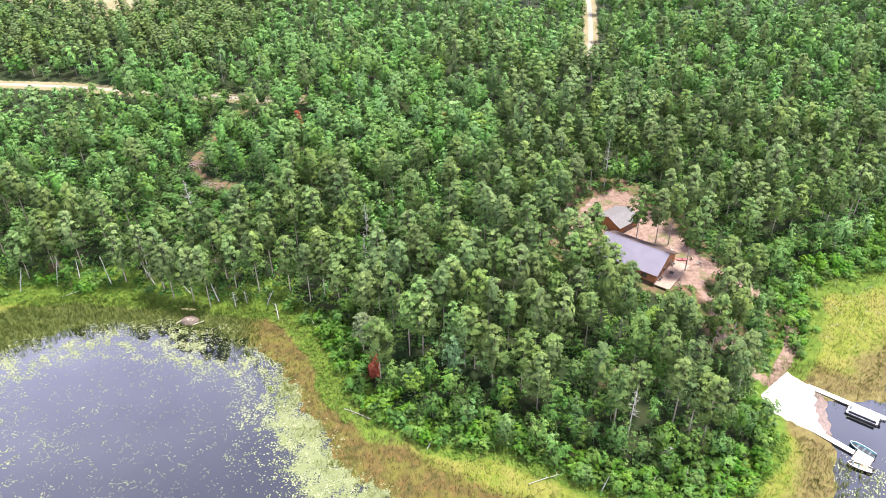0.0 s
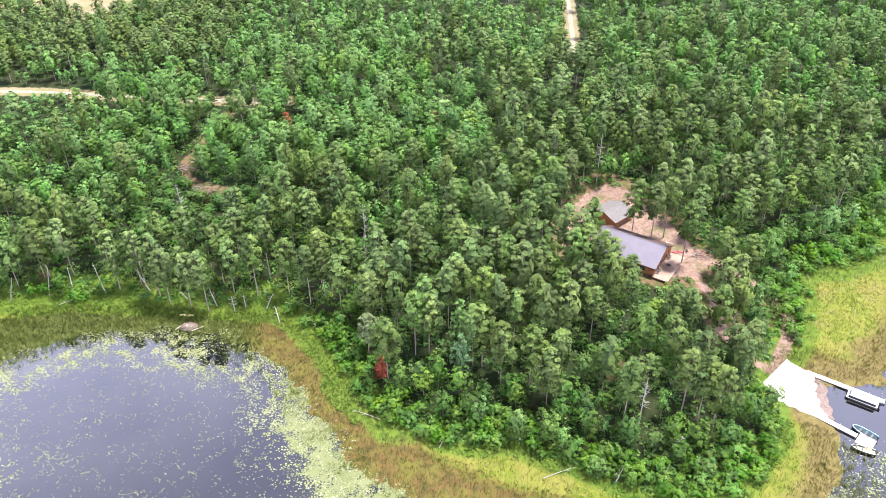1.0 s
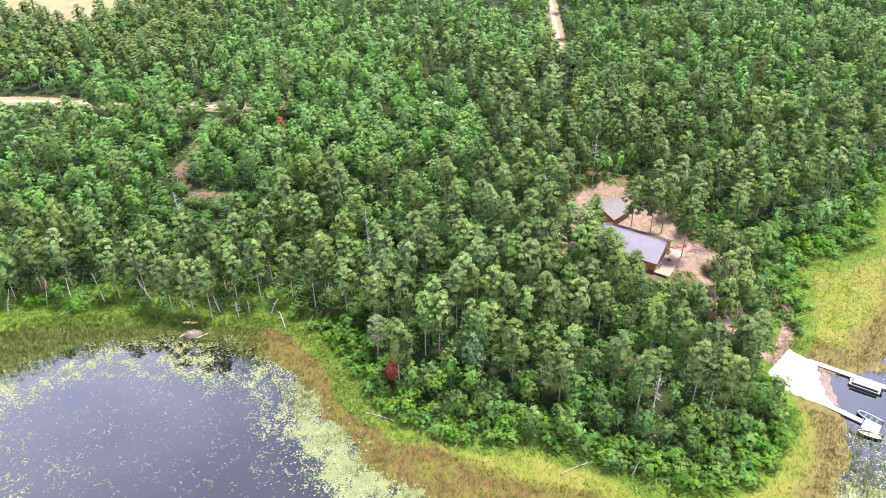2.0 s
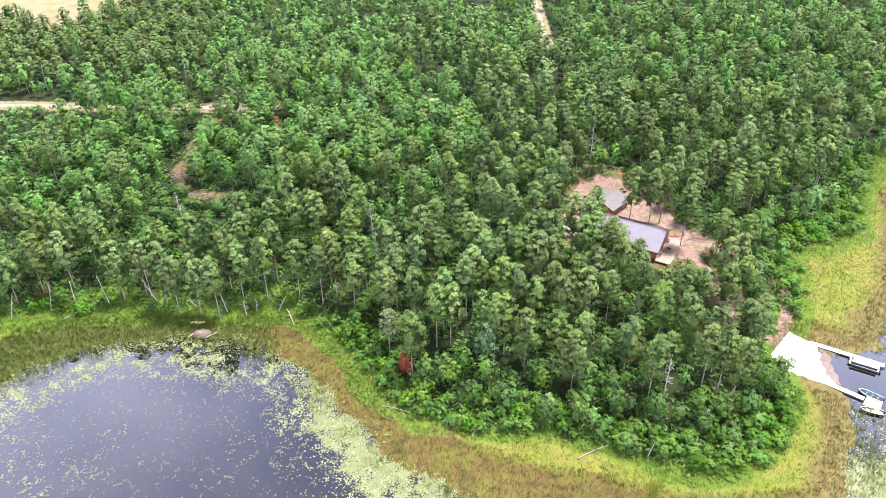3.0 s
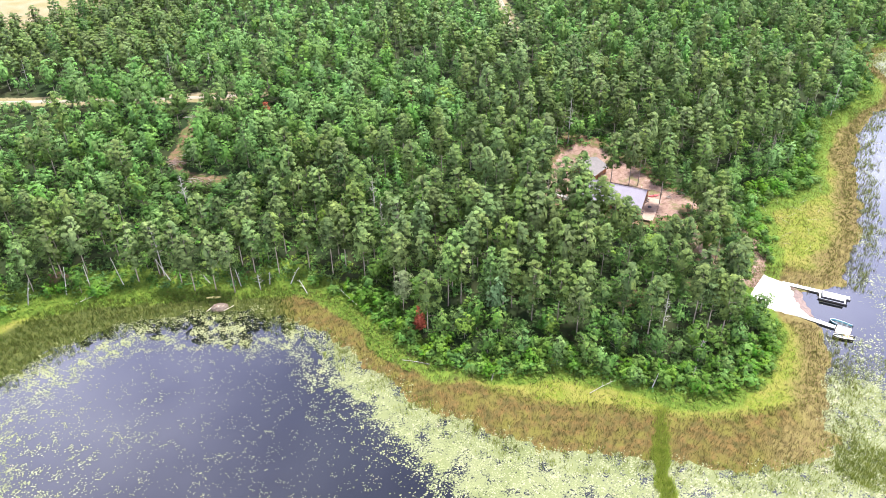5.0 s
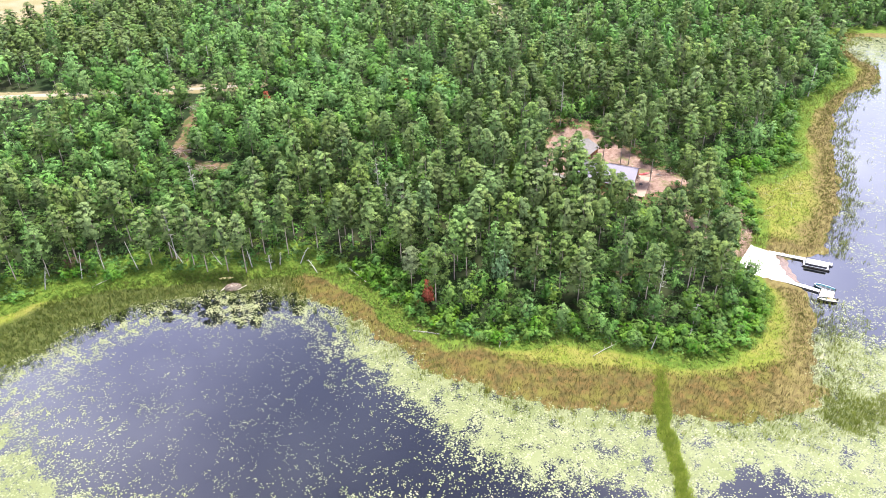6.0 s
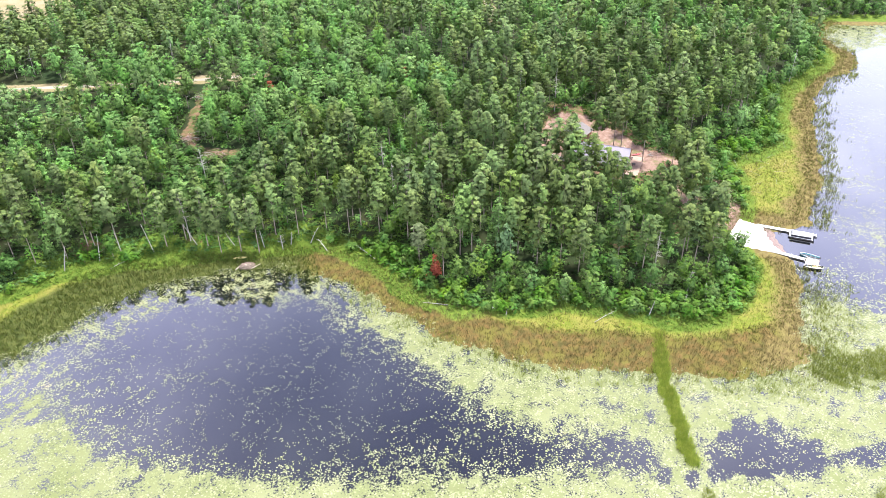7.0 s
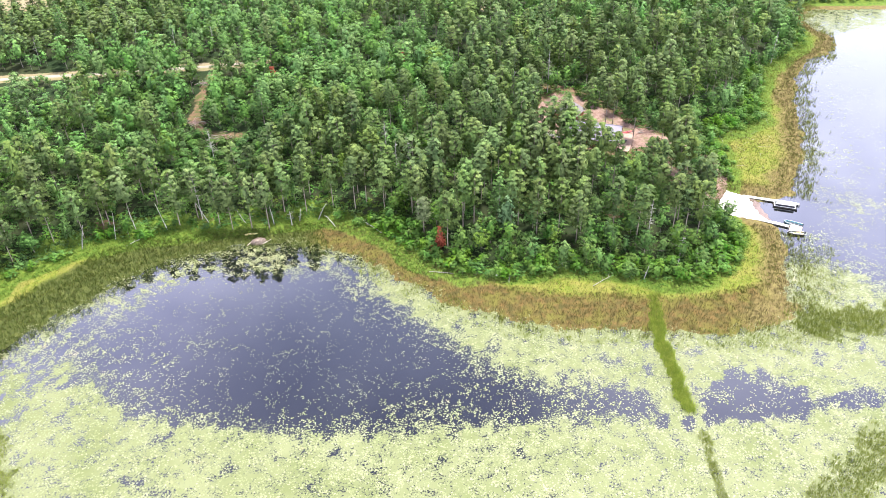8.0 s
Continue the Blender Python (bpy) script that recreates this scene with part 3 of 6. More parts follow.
def strip(name, line, width, lift, material, label):
    """A road laid on the land."""
    pts = []
    for (ax, ay), (bx, by) in zip(line[:-1], line[1:]):
        n = max(2, int(math.hypot(bx - ax, by - ay) / 3))
        pts += [(ax + (bx - ax) * i / n, ay + (by - ay) * i / n) for i in range(n)]
    pts = np.array(pts + [line[-1]])
    for _ in range(6):
        pts[1:-1] = (pts[:-2] + 2 * pts[1:-1] + pts[2:]) / 4
    tan = np.gradient(pts, axis=0)
    nor = np.stack([-tan[:, 1], tan[:, 0]], 1) / np.linalg.norm(tan, axis=1)[:, None]
    across = np.linspace(-1, 1, 5)
    vs = []
    for i, p in enumerate(pts):
        w = width * (1 + 0.08 * math.sin(i * 1.3) + 0.05 * math.sin(i * 3.1))
        for a in across:
            x, y = p + nor[i] * a * w / 2
            vs.append((x, y, 0))
    vs = np.array(vs)
    vs[:, 2] = height(vs[:, 0], vs[:, 1]) + lift - 0.12 * np.tile(np.abs(across) > 0.9, len(pts)) + 0.05 * np.tile(1 - np.abs(across), len(pts))
    k = np.array([i * 5 + j for i in range(len(pts) - 1) for j in range(4)])
    me = mesh_np(name, vs, np.stack([k, k + 5, k + 6, k + 1], 1), [material], flat=False)
    return tagged(new(name, me), label, "road", kind="structure")


strip("road", ROAD, 2.2, 0.10, M["road"], "pale gravel road between grassy verges")
strip("road", DRIVE, 2.2, 0.10, M["road"], "pale gravel road running away through the woods")


# ---- trees ----
def ball_np(sub):
    """Corners of a ball's triangles, each triangle by itself."""
    bm = bmesh.new()
    bmesh.ops.create_icosphere(bm, subdivisions=sub, radius=1)
    tri = np.array([[v.co[:] for v in f.verts] for f in bm.faces])
    bm.free()
    return tri.reshape(-1, 3)


BALL = {1: ball_np(1), 2: ball_np(2)}


def lump(sub, at, size, r, rough=0.22):
    """The close-grown inside of a crown: an uneven mass of foliage."""
    b = BALL[sub]
    k = r.uniform(0, 6.28, 3)
    n = np.sin(b[:, 0] * 5.1 + k[0]) * np.sin(b[:, 1] * 4.7 + k[1]) + 0.7 * np.sin(b[:, 2] * 6.3 + b[:, 0] * 3.0 + k[2])
    v = b * (1 + rough * n)[:, None] * np.array(size) + r.normal(scale=0.11, size=b.shape) * np.array(size) ** 0.5 + np.array(at)
    return v, np.arange(len(v)).reshape(-1, 3)


def puff(n, size, leaf, up, r, out=(0.0, 0.0, 0.0), tip=0.8, loose=0.34):
    """A clump of n leaf triangles laid over a flattened ball about the origin; up: how far they face upwards; out: the outside of the crown."""
    c = r.normal(size=(n, 3))
    c /= np.linalg.norm(c, axis=1)[:, None]
    c[:, 2] = np.where(c[:, 2] < -0.35, -c[:, 2] * 0.6, c[:, 2])
    c *= (r.random(n) ** 0.35)[:, None]
    d = 0.55 * c + r.normal(scale=loose, size=(n, 3)) + np.array((0, 0, up)) + 1.5 * np.array(out)
    d /= np.linalg.norm(d, axis=1)[:, None]
    s = np.cross(d, r.normal(size=(n, 3)))
    s /= np.linalg.norm(s, axis=1)[:, None]
    w = np.cross(d, s)
    ln = leaf * r.uniform(0.6, 1.4, n)[:, None]
    p = c * np.array(size)
    v = np.stack([p - s * ln * 0.42 - w * ln * 0.5, p + s * ln * 0.42 - w * ln * 0.5, p + w * ln * tip], 1).reshape(-1, 3)
    return v, np.arange(3 * n).reshape(-1, 3)


def pine_shape(r, h, base, width, clumps, leaves, leaf, clump=1.0):
    """A tall pine: bare trunk, upswept limbs, a full oval crown of needle clumps round a dark inside."""
    lean = r.normal(scale=0.3, size=2)
    axis_at = lambda z: np.array((lean[0] * (z / h) ** 1.5, lean[1] * (z / h) ** 1.5, z))
    zs = np.linspace(0, h * 0.97, 6)
    wood = [tube_np([axis_at(z) for z in zs], 0.17 * (h / 19) * (1 - 0.8 * zs / h), 6)]
    green = []
    swell = r.uniform(0.75, 1.25, 8)
    shape = lambda u: 1.52 * max(0.0, 1.0 - u) ** 0.62 * (u + 0.10) ** 0.36
    for i in range(4):
        u = 0.10 + 0.24 * i
        rad = 0.31 * width * shape(u)
        off = r.normal(scale=0.12 * width, size=2)
        green.append(lump(1, axis_at(h * (base + (1 - base) * u)) + np.append(off, 0), (rad, rad, (1 - base) * h * 0.15), r))
    for i in range(clumps):
        u = (i + r.random()) / clumps
        z = h * (base + (1 - base) * u)
        a = i * 2.39996 + r.normal(scale=0.5)
        reach = max(0.25, width * shape(u) * r.uniform(0.55, 1.05) * swell[int(a * 8 / 6.2832 + 2.5 * u) % 8])
        tip = axis_at(z) + np.array((math.cos(a) * reach, math.sin(a) * reach, reach * r.uniform(-0.02, 0.30)))
        sz = r.uniform(0.7, 1.2) * (0.85 + 0.25 * (1 - u)) * clump
        v, f = puff(leaves, (0.86 * sz, 0.86 * sz, 0.52 * sz), leaf, 0.22, r, (0.55 * math.cos(a), 0.55 * math.sin(a), 0.9 * u - 0.25), 0.85, 0.30)
        green.append((v + tip, f))
        if i % 4 == 0:
            wood.append(tube_np([axis_at(z - 0.4), tip], (0.05, 0.018), 3))
    for k in range(6):
        z, a = h * r.uniform(base * 0.5, base), r.uniform(0, 6.28)
        ln = r.uniform(0.6, 2.0)
        wood.append(tube_np([axis_at(z), axis_at(z) + np.array((math.cos(a) * ln, math.sin(a) * ln, ln * 0.1))], (0.035, 0.012), 3))
    return join_np(wood), join_np(green)


def broad_shape(r, h, base, width, clumps, leaves, leaf, top=0.75, core=2):
    """A broadleaf tree: forked stem, a crown of several leafy heads with clumps and gaps."""
    zs = np.linspace(0, h * 0.8, 5)
    bend = r.normal(scale=0.35, size=2)
    axis_at = lambda z: np.array((bend[0] * z / h, bend[1] * z / h, z))
    wood = [tube_np([axis_at(z) for z in zs], 0.14 * (h / 13) * (1 - 0.85 * zs / h), 5)]
    mid = h * (base + (1 - base) * 0.45)
    green = [lump(core, (bend[0] * 0.6, bend[1] * 0.6, mid + 0.04 * h), (0.46 * width, 0.46 * width, 0.28 * (1 - base) * h), r, 0.18)]
    k = r.uniform(0, 6.28, 3)
    for i in range(clumps):
        u = (i + 0.5) / clumps
        el = -0.55 + 1.55 * u
        a = i * 2.39996 + r.normal(scale=0.3)
        # the heads of the crown stand out, and sink between
        head = 1.0 + 0.16 * math.sin(3 * a + k[0]) * math.sin(4 * el + k[1]) + 0.10 * math.sin(5 * a + k[2])
        rad = (r.uniform(0.74, 1.04) if r.random() < 0.85 else r.uniform(0.5, 0.75)) * head
        ce, se = math.sqrt(max(0.0, 1 - min(1, el) ** 2)), el
        zr = (h - mid) if se > 0 else (mid - h * base) * 1.5
        p = np.array((math.cos(a) * ce * width * rad, math.sin(a) * ce * width * rad, mid + se * zr * rad * 0.95)) + np.append(bend * 0.6, 0)
        sz = r.uniform(0.7, 1.25) * top
        v, f = puff(leaves, (0.75 * sz, 0.75 * sz, 0.6 * sz), leaf, 0.10, r, (0.65 * ce * math.cos(a), 0.65 * ce * math.sin(a), 0.8 * se), 0.55, 0.26)
        green.append((v + p, f))
        if i % 4 == 0 and h > 7.8:
            wood.append(tube_np([axis_at(max(h * 0.15, min(p[2] - 1.2, h * 0.6))), p], (0.05, 0.015), 3))
    return join_np(wood), join_np(green)


def spire_shape(r, h, base, width, tiers, leaves, leaf):
    """A layered conifer: flat whorls getting narrower to a pointed top."""
    wood = [tube_np([(0, 0, 0), (0, 0, h * 0.5), (0, 0, h)], (0.17, 0.11, 0.02), 5)]
    green = []
    for i in range(tiers):
        u = (i + 0.3) / tiers
        z = h * (base + (1 - base) * u)
        reach = width * (1 - u) ** 0.75 + 0.25
        n = max(3, int(7 * (1 - u) + 2))
        for k in range(n):
            a = k * math.tau / n + i * 0.9 + r.normal(scale=0.15)
            ln = reach * r.uniform(0.75, 1.1)
            for f0 in ((0.45, 0.9) if reach > 1.2 else (0.7,)):
                p = np.array((math.cos(a) * ln * f0, math.sin(a) * ln * f0, z - 0.12 * ln * f0))
                v, f = puff(leaves, (0.6, 0.6, 0.22), leaf, 0.25, r)
                green.append((v + p, f))
            if k % 2 == 0 and reach > 1:
                wood.append(tube_np([(0, 0, z), (math.cos(a) * ln, math.sin(a) * ln, z - 0.1 * ln)], (0.04, 0.012), 3))
    return join_np(wood), join_np(green)


def dead_shape(r, h, limbs, spread=2.2):
    """A bare dead stem with broken limbs."""
    zs = np.linspace(0, h, 6)
    k = r.normal(scale=0.3, size=2)
    at = lambda z: np.array((k[0] * (z / h) ** 2, k[1] * (z / h) ** 2, z))
    wood = [tube_np([at(z) for z in zs], 0.15 * (1 - 0.8 * zs / h) + 0.02, 6)]
    for i in range(int(limbs * 1.7)):
        z, a = h * r.uniform(0.35, 0.97), r.uniform(0, 6.28)
        ln = spread * r.uniform(0.4, 1.1) * (1.15 - z / h)  + 0.3
        mid = at(z) + 0.55 * np.array((math.cos(a) * ln, math.sin(a) * ln, ln * 0.12))
        tip = at(z) + np.array((math.cos(a + 0.25) * ln, math.sin(a + 0.25) * ln, ln * r.uniform(0.0, 0.5)))
        wood.append(tube_np([at(z), mid, tip], (0.06, 0.042, 0.022), 3))
    return join_np(wood)


def tree_proto(kind, i, near=True):
    """Arrays of wood and leaves of one variant of a kind."""
    r = np.random.default_rng(1000 * (1 + list(KINDS).index(kind)) + i + (0 if near else 500))
    c, l, s = (1.0, 1.0, 1.0) if near else (0.72, 0.62, 1.42)
    if kind == "pine":
        return pine_shape(r, 19 + 0.8 * (i % 3 - 1), (0.36, 0.44, 0.30, 0.40, 0.50)[i % 5], (3.9, 3.4, 4.3, 3.7, 3.0)[i % 5], 66 if near else 38, 27 if near else 21, 0.40 if near else 0.53, 1.0 if near else 1.2)
    if kind == "aspen":
        return broad_shape(r, 11.5, 0.08, 3.1 + 0.25 * (i % 2), 58 if near else 32, 23 if near else 21, 0.37 if near else 0.52, 0.95 if near else 1.2, 2 if near else 1)
    if kind == "young":
        return broad_shape(r, 7.6, 0.10, 1.4 + 0.2 * (i % 2), 24 if near else 13, 15 if near else 13, 0.33 if near else 0.50, 0.72 if near else 1.0, 1)
    if kind == "birch":
        return broad_shape(r, 8.0, 0.06, 2.5 + 0.2 * (i % 2), 42 if near else 20, 20 if near else 16, 0.34 if near else 0.60, 0.85 if near else 1.2, 2 if near else 1)
    if kind == "shrub":
        return broad_shape(r, 3.6, 0.0, 1.7 + 0.2 * (i % 2), 34, 18, 0.28, 0.58, 1)
    if kind == "white_pine":
        return spire_shape(r, 19.0, 0.15, 3.6, int(13 * c), int(11 * l), 0.55 * s)
    if kind == "spruce":
        return spire_shape(r, 9.0, 0.05, 1.7, int(12 * c), int(10 * l), 0.45 * s)


KINDS = {
    "pine": ("pine_tree", "pine", "bark", "tall red pine with a bare trunk and clumped dark green crown", 5),
    "aspen": ("broadleaf_tree", "aspen", "pale_bark", "leafy aspen with a rounded mid-green crown", 4),
    "young": ("young_aspen", "young", "pale_bark", "slender young aspen with bright light-green leaves", 3),
    "birch": ("understory_tree", "birch", "pale_bark", "low bushy broadleaf tree with cool green leaves", 3),
    "shrub": ("shrub", "shrub", "bark", "bright green alder shrub at the edge of the marsh", 3),
    "white_pine": ("white_pine", "white_pine", "bark", "layered white pine with soft blue-green boughs", 2),
    "spruce": ("spruce_tree", "white_pine", "bark", "small pointed spruce with dark green boughs", 2),
}
TREES = []          # kind, x, y, height factor, width factor


def plant(kind, rows, tall=1.0):
    for x, y, h in rows:
        TREES.append((kind, x, y, h * tall, 0.5 + 0.5 * h * tall, True))


plant("pine", [(-111, 177.6, 0.93), (-106.2, 166.2, 1.01), (-100.1, 173.9, 1), (-94.3, 174.6, 0.94), (-88.6, 194.4, 0.97), (-104.3, 165.4, 0.96), (-98.3, 166.1, 0.99), (-90.4, 170.5, 1), (-84.8, 160.9, 0.93), (-79.3, 161.8, 0.92), (-73.4, 157.3, 1), (-70, 154.2, 0.96), (-65.7, 165.8, 1), (-61.4, 165.8, 0.92), (-64.5, 153.1, 0.96), (-59.6, 150.8, 0.99), (-54.1, 157.1, 0.94), (-57.3, 160.4, 1.02), (-53.7, 172, 1.01), (-53.8, 167, 0.92), (-46.2, 171.7, 0.92), (-45.3, 162, 0.97), (-47.7, 155.5, 1.02), (-35.7, 172.1, 0.96), (-39.4, 170.2, 0.94), (-39.5, 155.3, 0.96), (-33.6, 169.2, 0.92), (-28.1, 173.7, 0.94), (-29.8, 151.6, 0.96), (-25.5, 162.4, 0.97), (-25.4, 146.7, 0.94), (-22, 150.8, 0.94)])
plant("pine", [(-33.5, 150.8, 0.94), (-6.4, 190.9, 0.83), (-16.3, 189.3, 0.81), (-13.5, 183, 0.92), (-41.4, 186.9, 1), (-36.8, 186.8, 0.97), (-31, 182, 0.98), (-26.1, 181, 0.94), (-7.2, 171.9, 1.02), (4.8, 190.3, 0.87), (-17.6, 136.9, 0.93), (-18.4, 140.6, 0.95), (-7.1, 127.3, 0.96), (-4, 126.7, 0.96), (-13.5, 121.8, 0.99), (-15, 149.3, 0.96), (-15, 142.8, 1), (-7.8, 153.8, 0.99), (-5.4, 149.8, 0.95), (-3.3, 145.6, 0.98), (-10.1, 144.2, 1.01), (-24, 150.3, 1.01)])
plant("pine", [(3.7, 149.8, 0.97), (10.8, 165.3, 0.98), (4.5, 167.4, 0.92), (2.6, 177.3, 0.94), (11.1, 187.6, 0.86), (15.6, 192.7, 0.83), (21.3, 202.4, 0.8), (23.9, 188.9, 0.84), (30.5, 199.3, 0.85), (28.8, 218.2, 0.85), (33.4, 214.6, 0.82), (43.8, 209.4, 0.83), (50.5, 216.2, 0.83), (55.4, 216.8, 0.86), (43, 197.8, 0.84), (54.5, 205.9, 0.82), (56.4, 201.6, 0.83), (70.6, 210.8, 0.79), (77.9, 212.1, 0.79), (70.8, 202.9, 0.85), (17.1, 169, 1.02), (11.5, 161.3, 0.98), (26.5, 182.9, 0.82), (26.5, 166.1, 0.93), (27.9, 160.5, 0.97), (15.4, 156.3, 1.02), (21.7, 155.1, 1), (21.4, 146, 0.97), (31.8, 168.2, 1.01), (44.4, 192.9, 0.81), (31.4, 152.2, 0.97), (34.1, 149.2, 1.02)])
plant("pine", [(34.7, 144.4, 0.98), (37.8, 142.2, 0.96), (31.1, 143.2, 0.94), (17.9, 145.5, 0.97), (23.3, 143.1, 1.02), (5, 149.3, 0.92), (6.5, 140.5, 1), (14.8, 140.4, 1), (17.9, 136.6, 1.01), (21.8, 138, 0.99), (2.9, 136.8, 1), (8.6, 132.2, 0.97), (10.9, 129.8, 0.98), (5.4, 122.1, 0.93), (15.2, 126.7, 0.92), (19.4, 127.6, 1.01), (21.1, 125, 0.98), (25.9, 130.5, 0.94), (26.3, 124.8, 0.97), (30.6, 132.3, 0.97), (37.1, 132.8, 0.95), (40.7, 128.3, 0.95), (0.8, 133.7, 0.97), (-4.9, 132.2, 0.98), (17.4, 116.1, 0.95), (23.1, 113.8, 0.94), (11.3, 117.4, 0.89), (7.6, 122, 0.91), (20.3, 110.7, 0.91)])
plant("pine", [(53.2, 168.5, 0.98), (57.4, 164.8, 1.01), (61.9, 167.6, 1), (74.4, 174.3, 1), (90.2, 186.6, 0.86), (108.3, 216.9, 0.73), (63.4, 156, 1.01), (80.6, 165.5, 0.99), (93, 206, 0.72), (86.2, 207.2, 0.71), (76.8, 195.5, 0.79), (67.4, 189.5, 0.86), (95.4, 182.7, 0.81), (86.1, 186.3, 0.8), (104, 182.3, 0.84), (117.1, 191.1, 0.82), (77.6, 148.3, 0.92), (69.9, 144.2, 0.93), (68.6, 136.3, 0.97), (67.4, 130, 0.93), (62.2, 135.6, 0.94), (49.1, 123.9, 0.99), (40.9, 116, 0.96), (53, 124, 0.95), (61.4, 126.1, 0.97), (65.8, 135.9, 0.92), (52, 110.2, 0.96), (59.7, 114.1, 0.96), (47.7, 105.9, 0.94), (50.8, 104.5, 0.93), (52.6, 101.4, 1.01), (64.5, 115.7, 0.97)])
plant("pine", [(46.9, 115.5, 0.94), (59.6, 110.8, 0.98), (35.1, 104.1, 1), (112.8, 207.1, 0.71), (130.8, 215.2, 0.71), (143.3, 225.7, 0.72), (147.9, 222.6, 0.77), (154.9, 222.5, 0.72), (126.7, 220, 0.77), (101, 223.5, 0.76), (97.5, 229.5, 0.75), (83.3, 225.1, 0.73), (72.5, 223.6, 0.79), (84.4, 213.7, 0.77), (130.5, 203.8, 0.75)])
plant("aspen", [(-96.8, 225.7, 0.92), (-88.6, 227, 0.97), (-79, 219.4, 0.94), (-84.8, 221.1, 0.96), (-101.2, 222.2, 0.93), (-74.4, 213.3, 0.97), (-66, 199.9, 0.91), (-68.2, 197.6, 0.93), (-34.8, 205.1, 1), (-25.5, 215.2, 0.99), (0.7, 225.6, 0.93), (-33.6, 198.1, 0.99), (-46.2, 211.7, 0.93), (-51, 209.8, 1), (-39.5, 209.8, 0.98), (-20.7, 211.5, 0.94), (-15.8, 209.7, 0.93), (-7.3, 208.7, 0.9), (-59.4, 212.2, 0.99), (-10.3, 212.1, 0.9), (11, 211.4, 0.99), (16.9, 213.6, 1), (-79, 194.1, 0.96), (-81.4, 177.8, 0.92), (-74.6, 178.8, 0.99), (-84.5, 187.8, 1), (-43.7, 192.5, 0.97), (-25.2, 200.8, 0.95), (-21.7, 201.8, 0.94)])
plant("birch", [(33.3, 117.1, 1.04), (42.4, 120.7, 1.02), (46, 116, 1.08), (47.7, 113.4, 1.05), (28.9, 115.8, 1.02), (-6.5, 118.1, 1.01), (2, 115.1, 1.08), (24.5, 110.7, 1.03), (13.3, 113.1, 1.06), (11.1, 119.7, 1.04), (13.2, 104.1, 1.1), (5.5, 108.5, 1.1), (-1.7, 110.5, 1), (-10.2, 119, 1.02), (35.3, 107.6, 1.04), (43.6, 99.2, 1.11), (27.1, 103.5, 1.09), (54.3, 98.8, 1.04), (61.7, 104.9, 1.02), (-20.3, 174, 1.08), (-14.8, 168.7, 1.1), (-10.5, 166.3, 1.11), (-6.7, 170.4, 1.04), (-22.8, 179.3, 1.1)])
plant("white_pine", [(-53.6, 198.9, 0.91), (18.3, 247.6, 0.89), (10.4, 237, 0.94), (21.4, 234.3, 0.86), (2.8, 124.7, 0.89)])


# single trees that stand out by their colour
SPECIAL = []


def special(kind, x, y, h, w, mat, label):
    SPECIAL.append((kind, x, y, h, w, mat, label))


for row in (("birch", 2.9, 119.5, 1.6, 1.15, "blue", "pale blue-green broadleaf tree with hanging leaves"), ("pine", -18, 129.9, 0.66, 0.85, "silver", "half-dead pine with pale lichened needles"),
            ("birch", 18.9, 157.9, 1.5, 0.7, "lime", "slim yellow-green broadleaf tree"), ("birch", -34.4, 164.1, 1.4, 0.7, "lime", "slim yellow-green broadleaf tree"),
            ("birch", -85.1, 187.9, 1.5, 0.9, "lime", "slim yellow-green broadleaf tree"), ("birch", -5.7, 116.3, 0.95, 1.0, "lime", "bushy yellow-green broadleaf tree"),
            ("birch", 13.9, 111.6, 0.9, 0.8, "lime", "bushy yellow-green broadleaf tree"), ("aspen", -0.3, 255.5, 1.05, 0.8, "lime", "slim yellow-green broadleaf tree"),
            ("aspen", 11.7, 214.7, 1.0, 1.15, "lime", "slim yellow-green broadleaf tree"), ("birch", 50.6, 134.8, 0.7, 1.1, "lime", "low bright green broadleaf bush by the cabin"),
            ("aspen", 2.4, 223.8, 1.15, 1.45, "young", "large rounded pale green aspen"), ("aspen", -77.7, 174.1, 0.95, 1.3, "young", "rounded bright green aspen behind the pines")):
    special(*row)


# tall broadleaves on the near side of the road
plant("aspen", [(-111 + 5.2 * i, 245.6 - 1.6 * (i % 2) - 0.9 * i, 1.2 + 0.12 * (i % 3)) for i in range(7)])
# pines that hide the joining of the two roads
plant("pine", [(44, 252, 0.95), (50, 256, 1), (38, 247, 0.9), (32, 249, 1), (54, 254, 0.95), (58, 259, 0.9)])
# nothing tall stands in or before the clearing
TREES = [q for q in TREES if seg_dist(np.array([q[1]]), np.array([q[2]]), GAP)[0] > 4.5 and not inside(np.array([q[1]]), np.array([q[2]]), [(-84, 180), (-56, 174), (-50, 194), (-60, 200), (-80, 203)])[0]]

CELL = 2.0
taken = {}
SPACE = {"pine": 5.9, "aspen": 5.0, "young": 2.7, "birch": 3.3, "shrub": 2.4, "white_pine": 6.0, "spruce": 3.4}


def free(x, y, rad):
    k = int(math.ceil(rad / CELL)) + 1
    cx, cy = int(x // CELL), int(y // CELL)
    for i in range(cx - k, cx + k + 1):
        for j in range(cy - k, cy + k + 1):
            for (px, py, pr) in taken.get((i, j), ()):
                if (px - x) ** 2 + (py - y) ** 2 < ((rad + pr) / 2) ** 2:
                    return False
    return True


def take(x, y, rad):
    taken.setdefault((int(x // CELL), int(y // CELL)), []).append((x, y, rad))


for kind, x, y, *_ in SPECIAL:
    take(x, y, 4.0)
for kind, x, y, *_ in TREES:
    take(x, y, SPACE[kind])


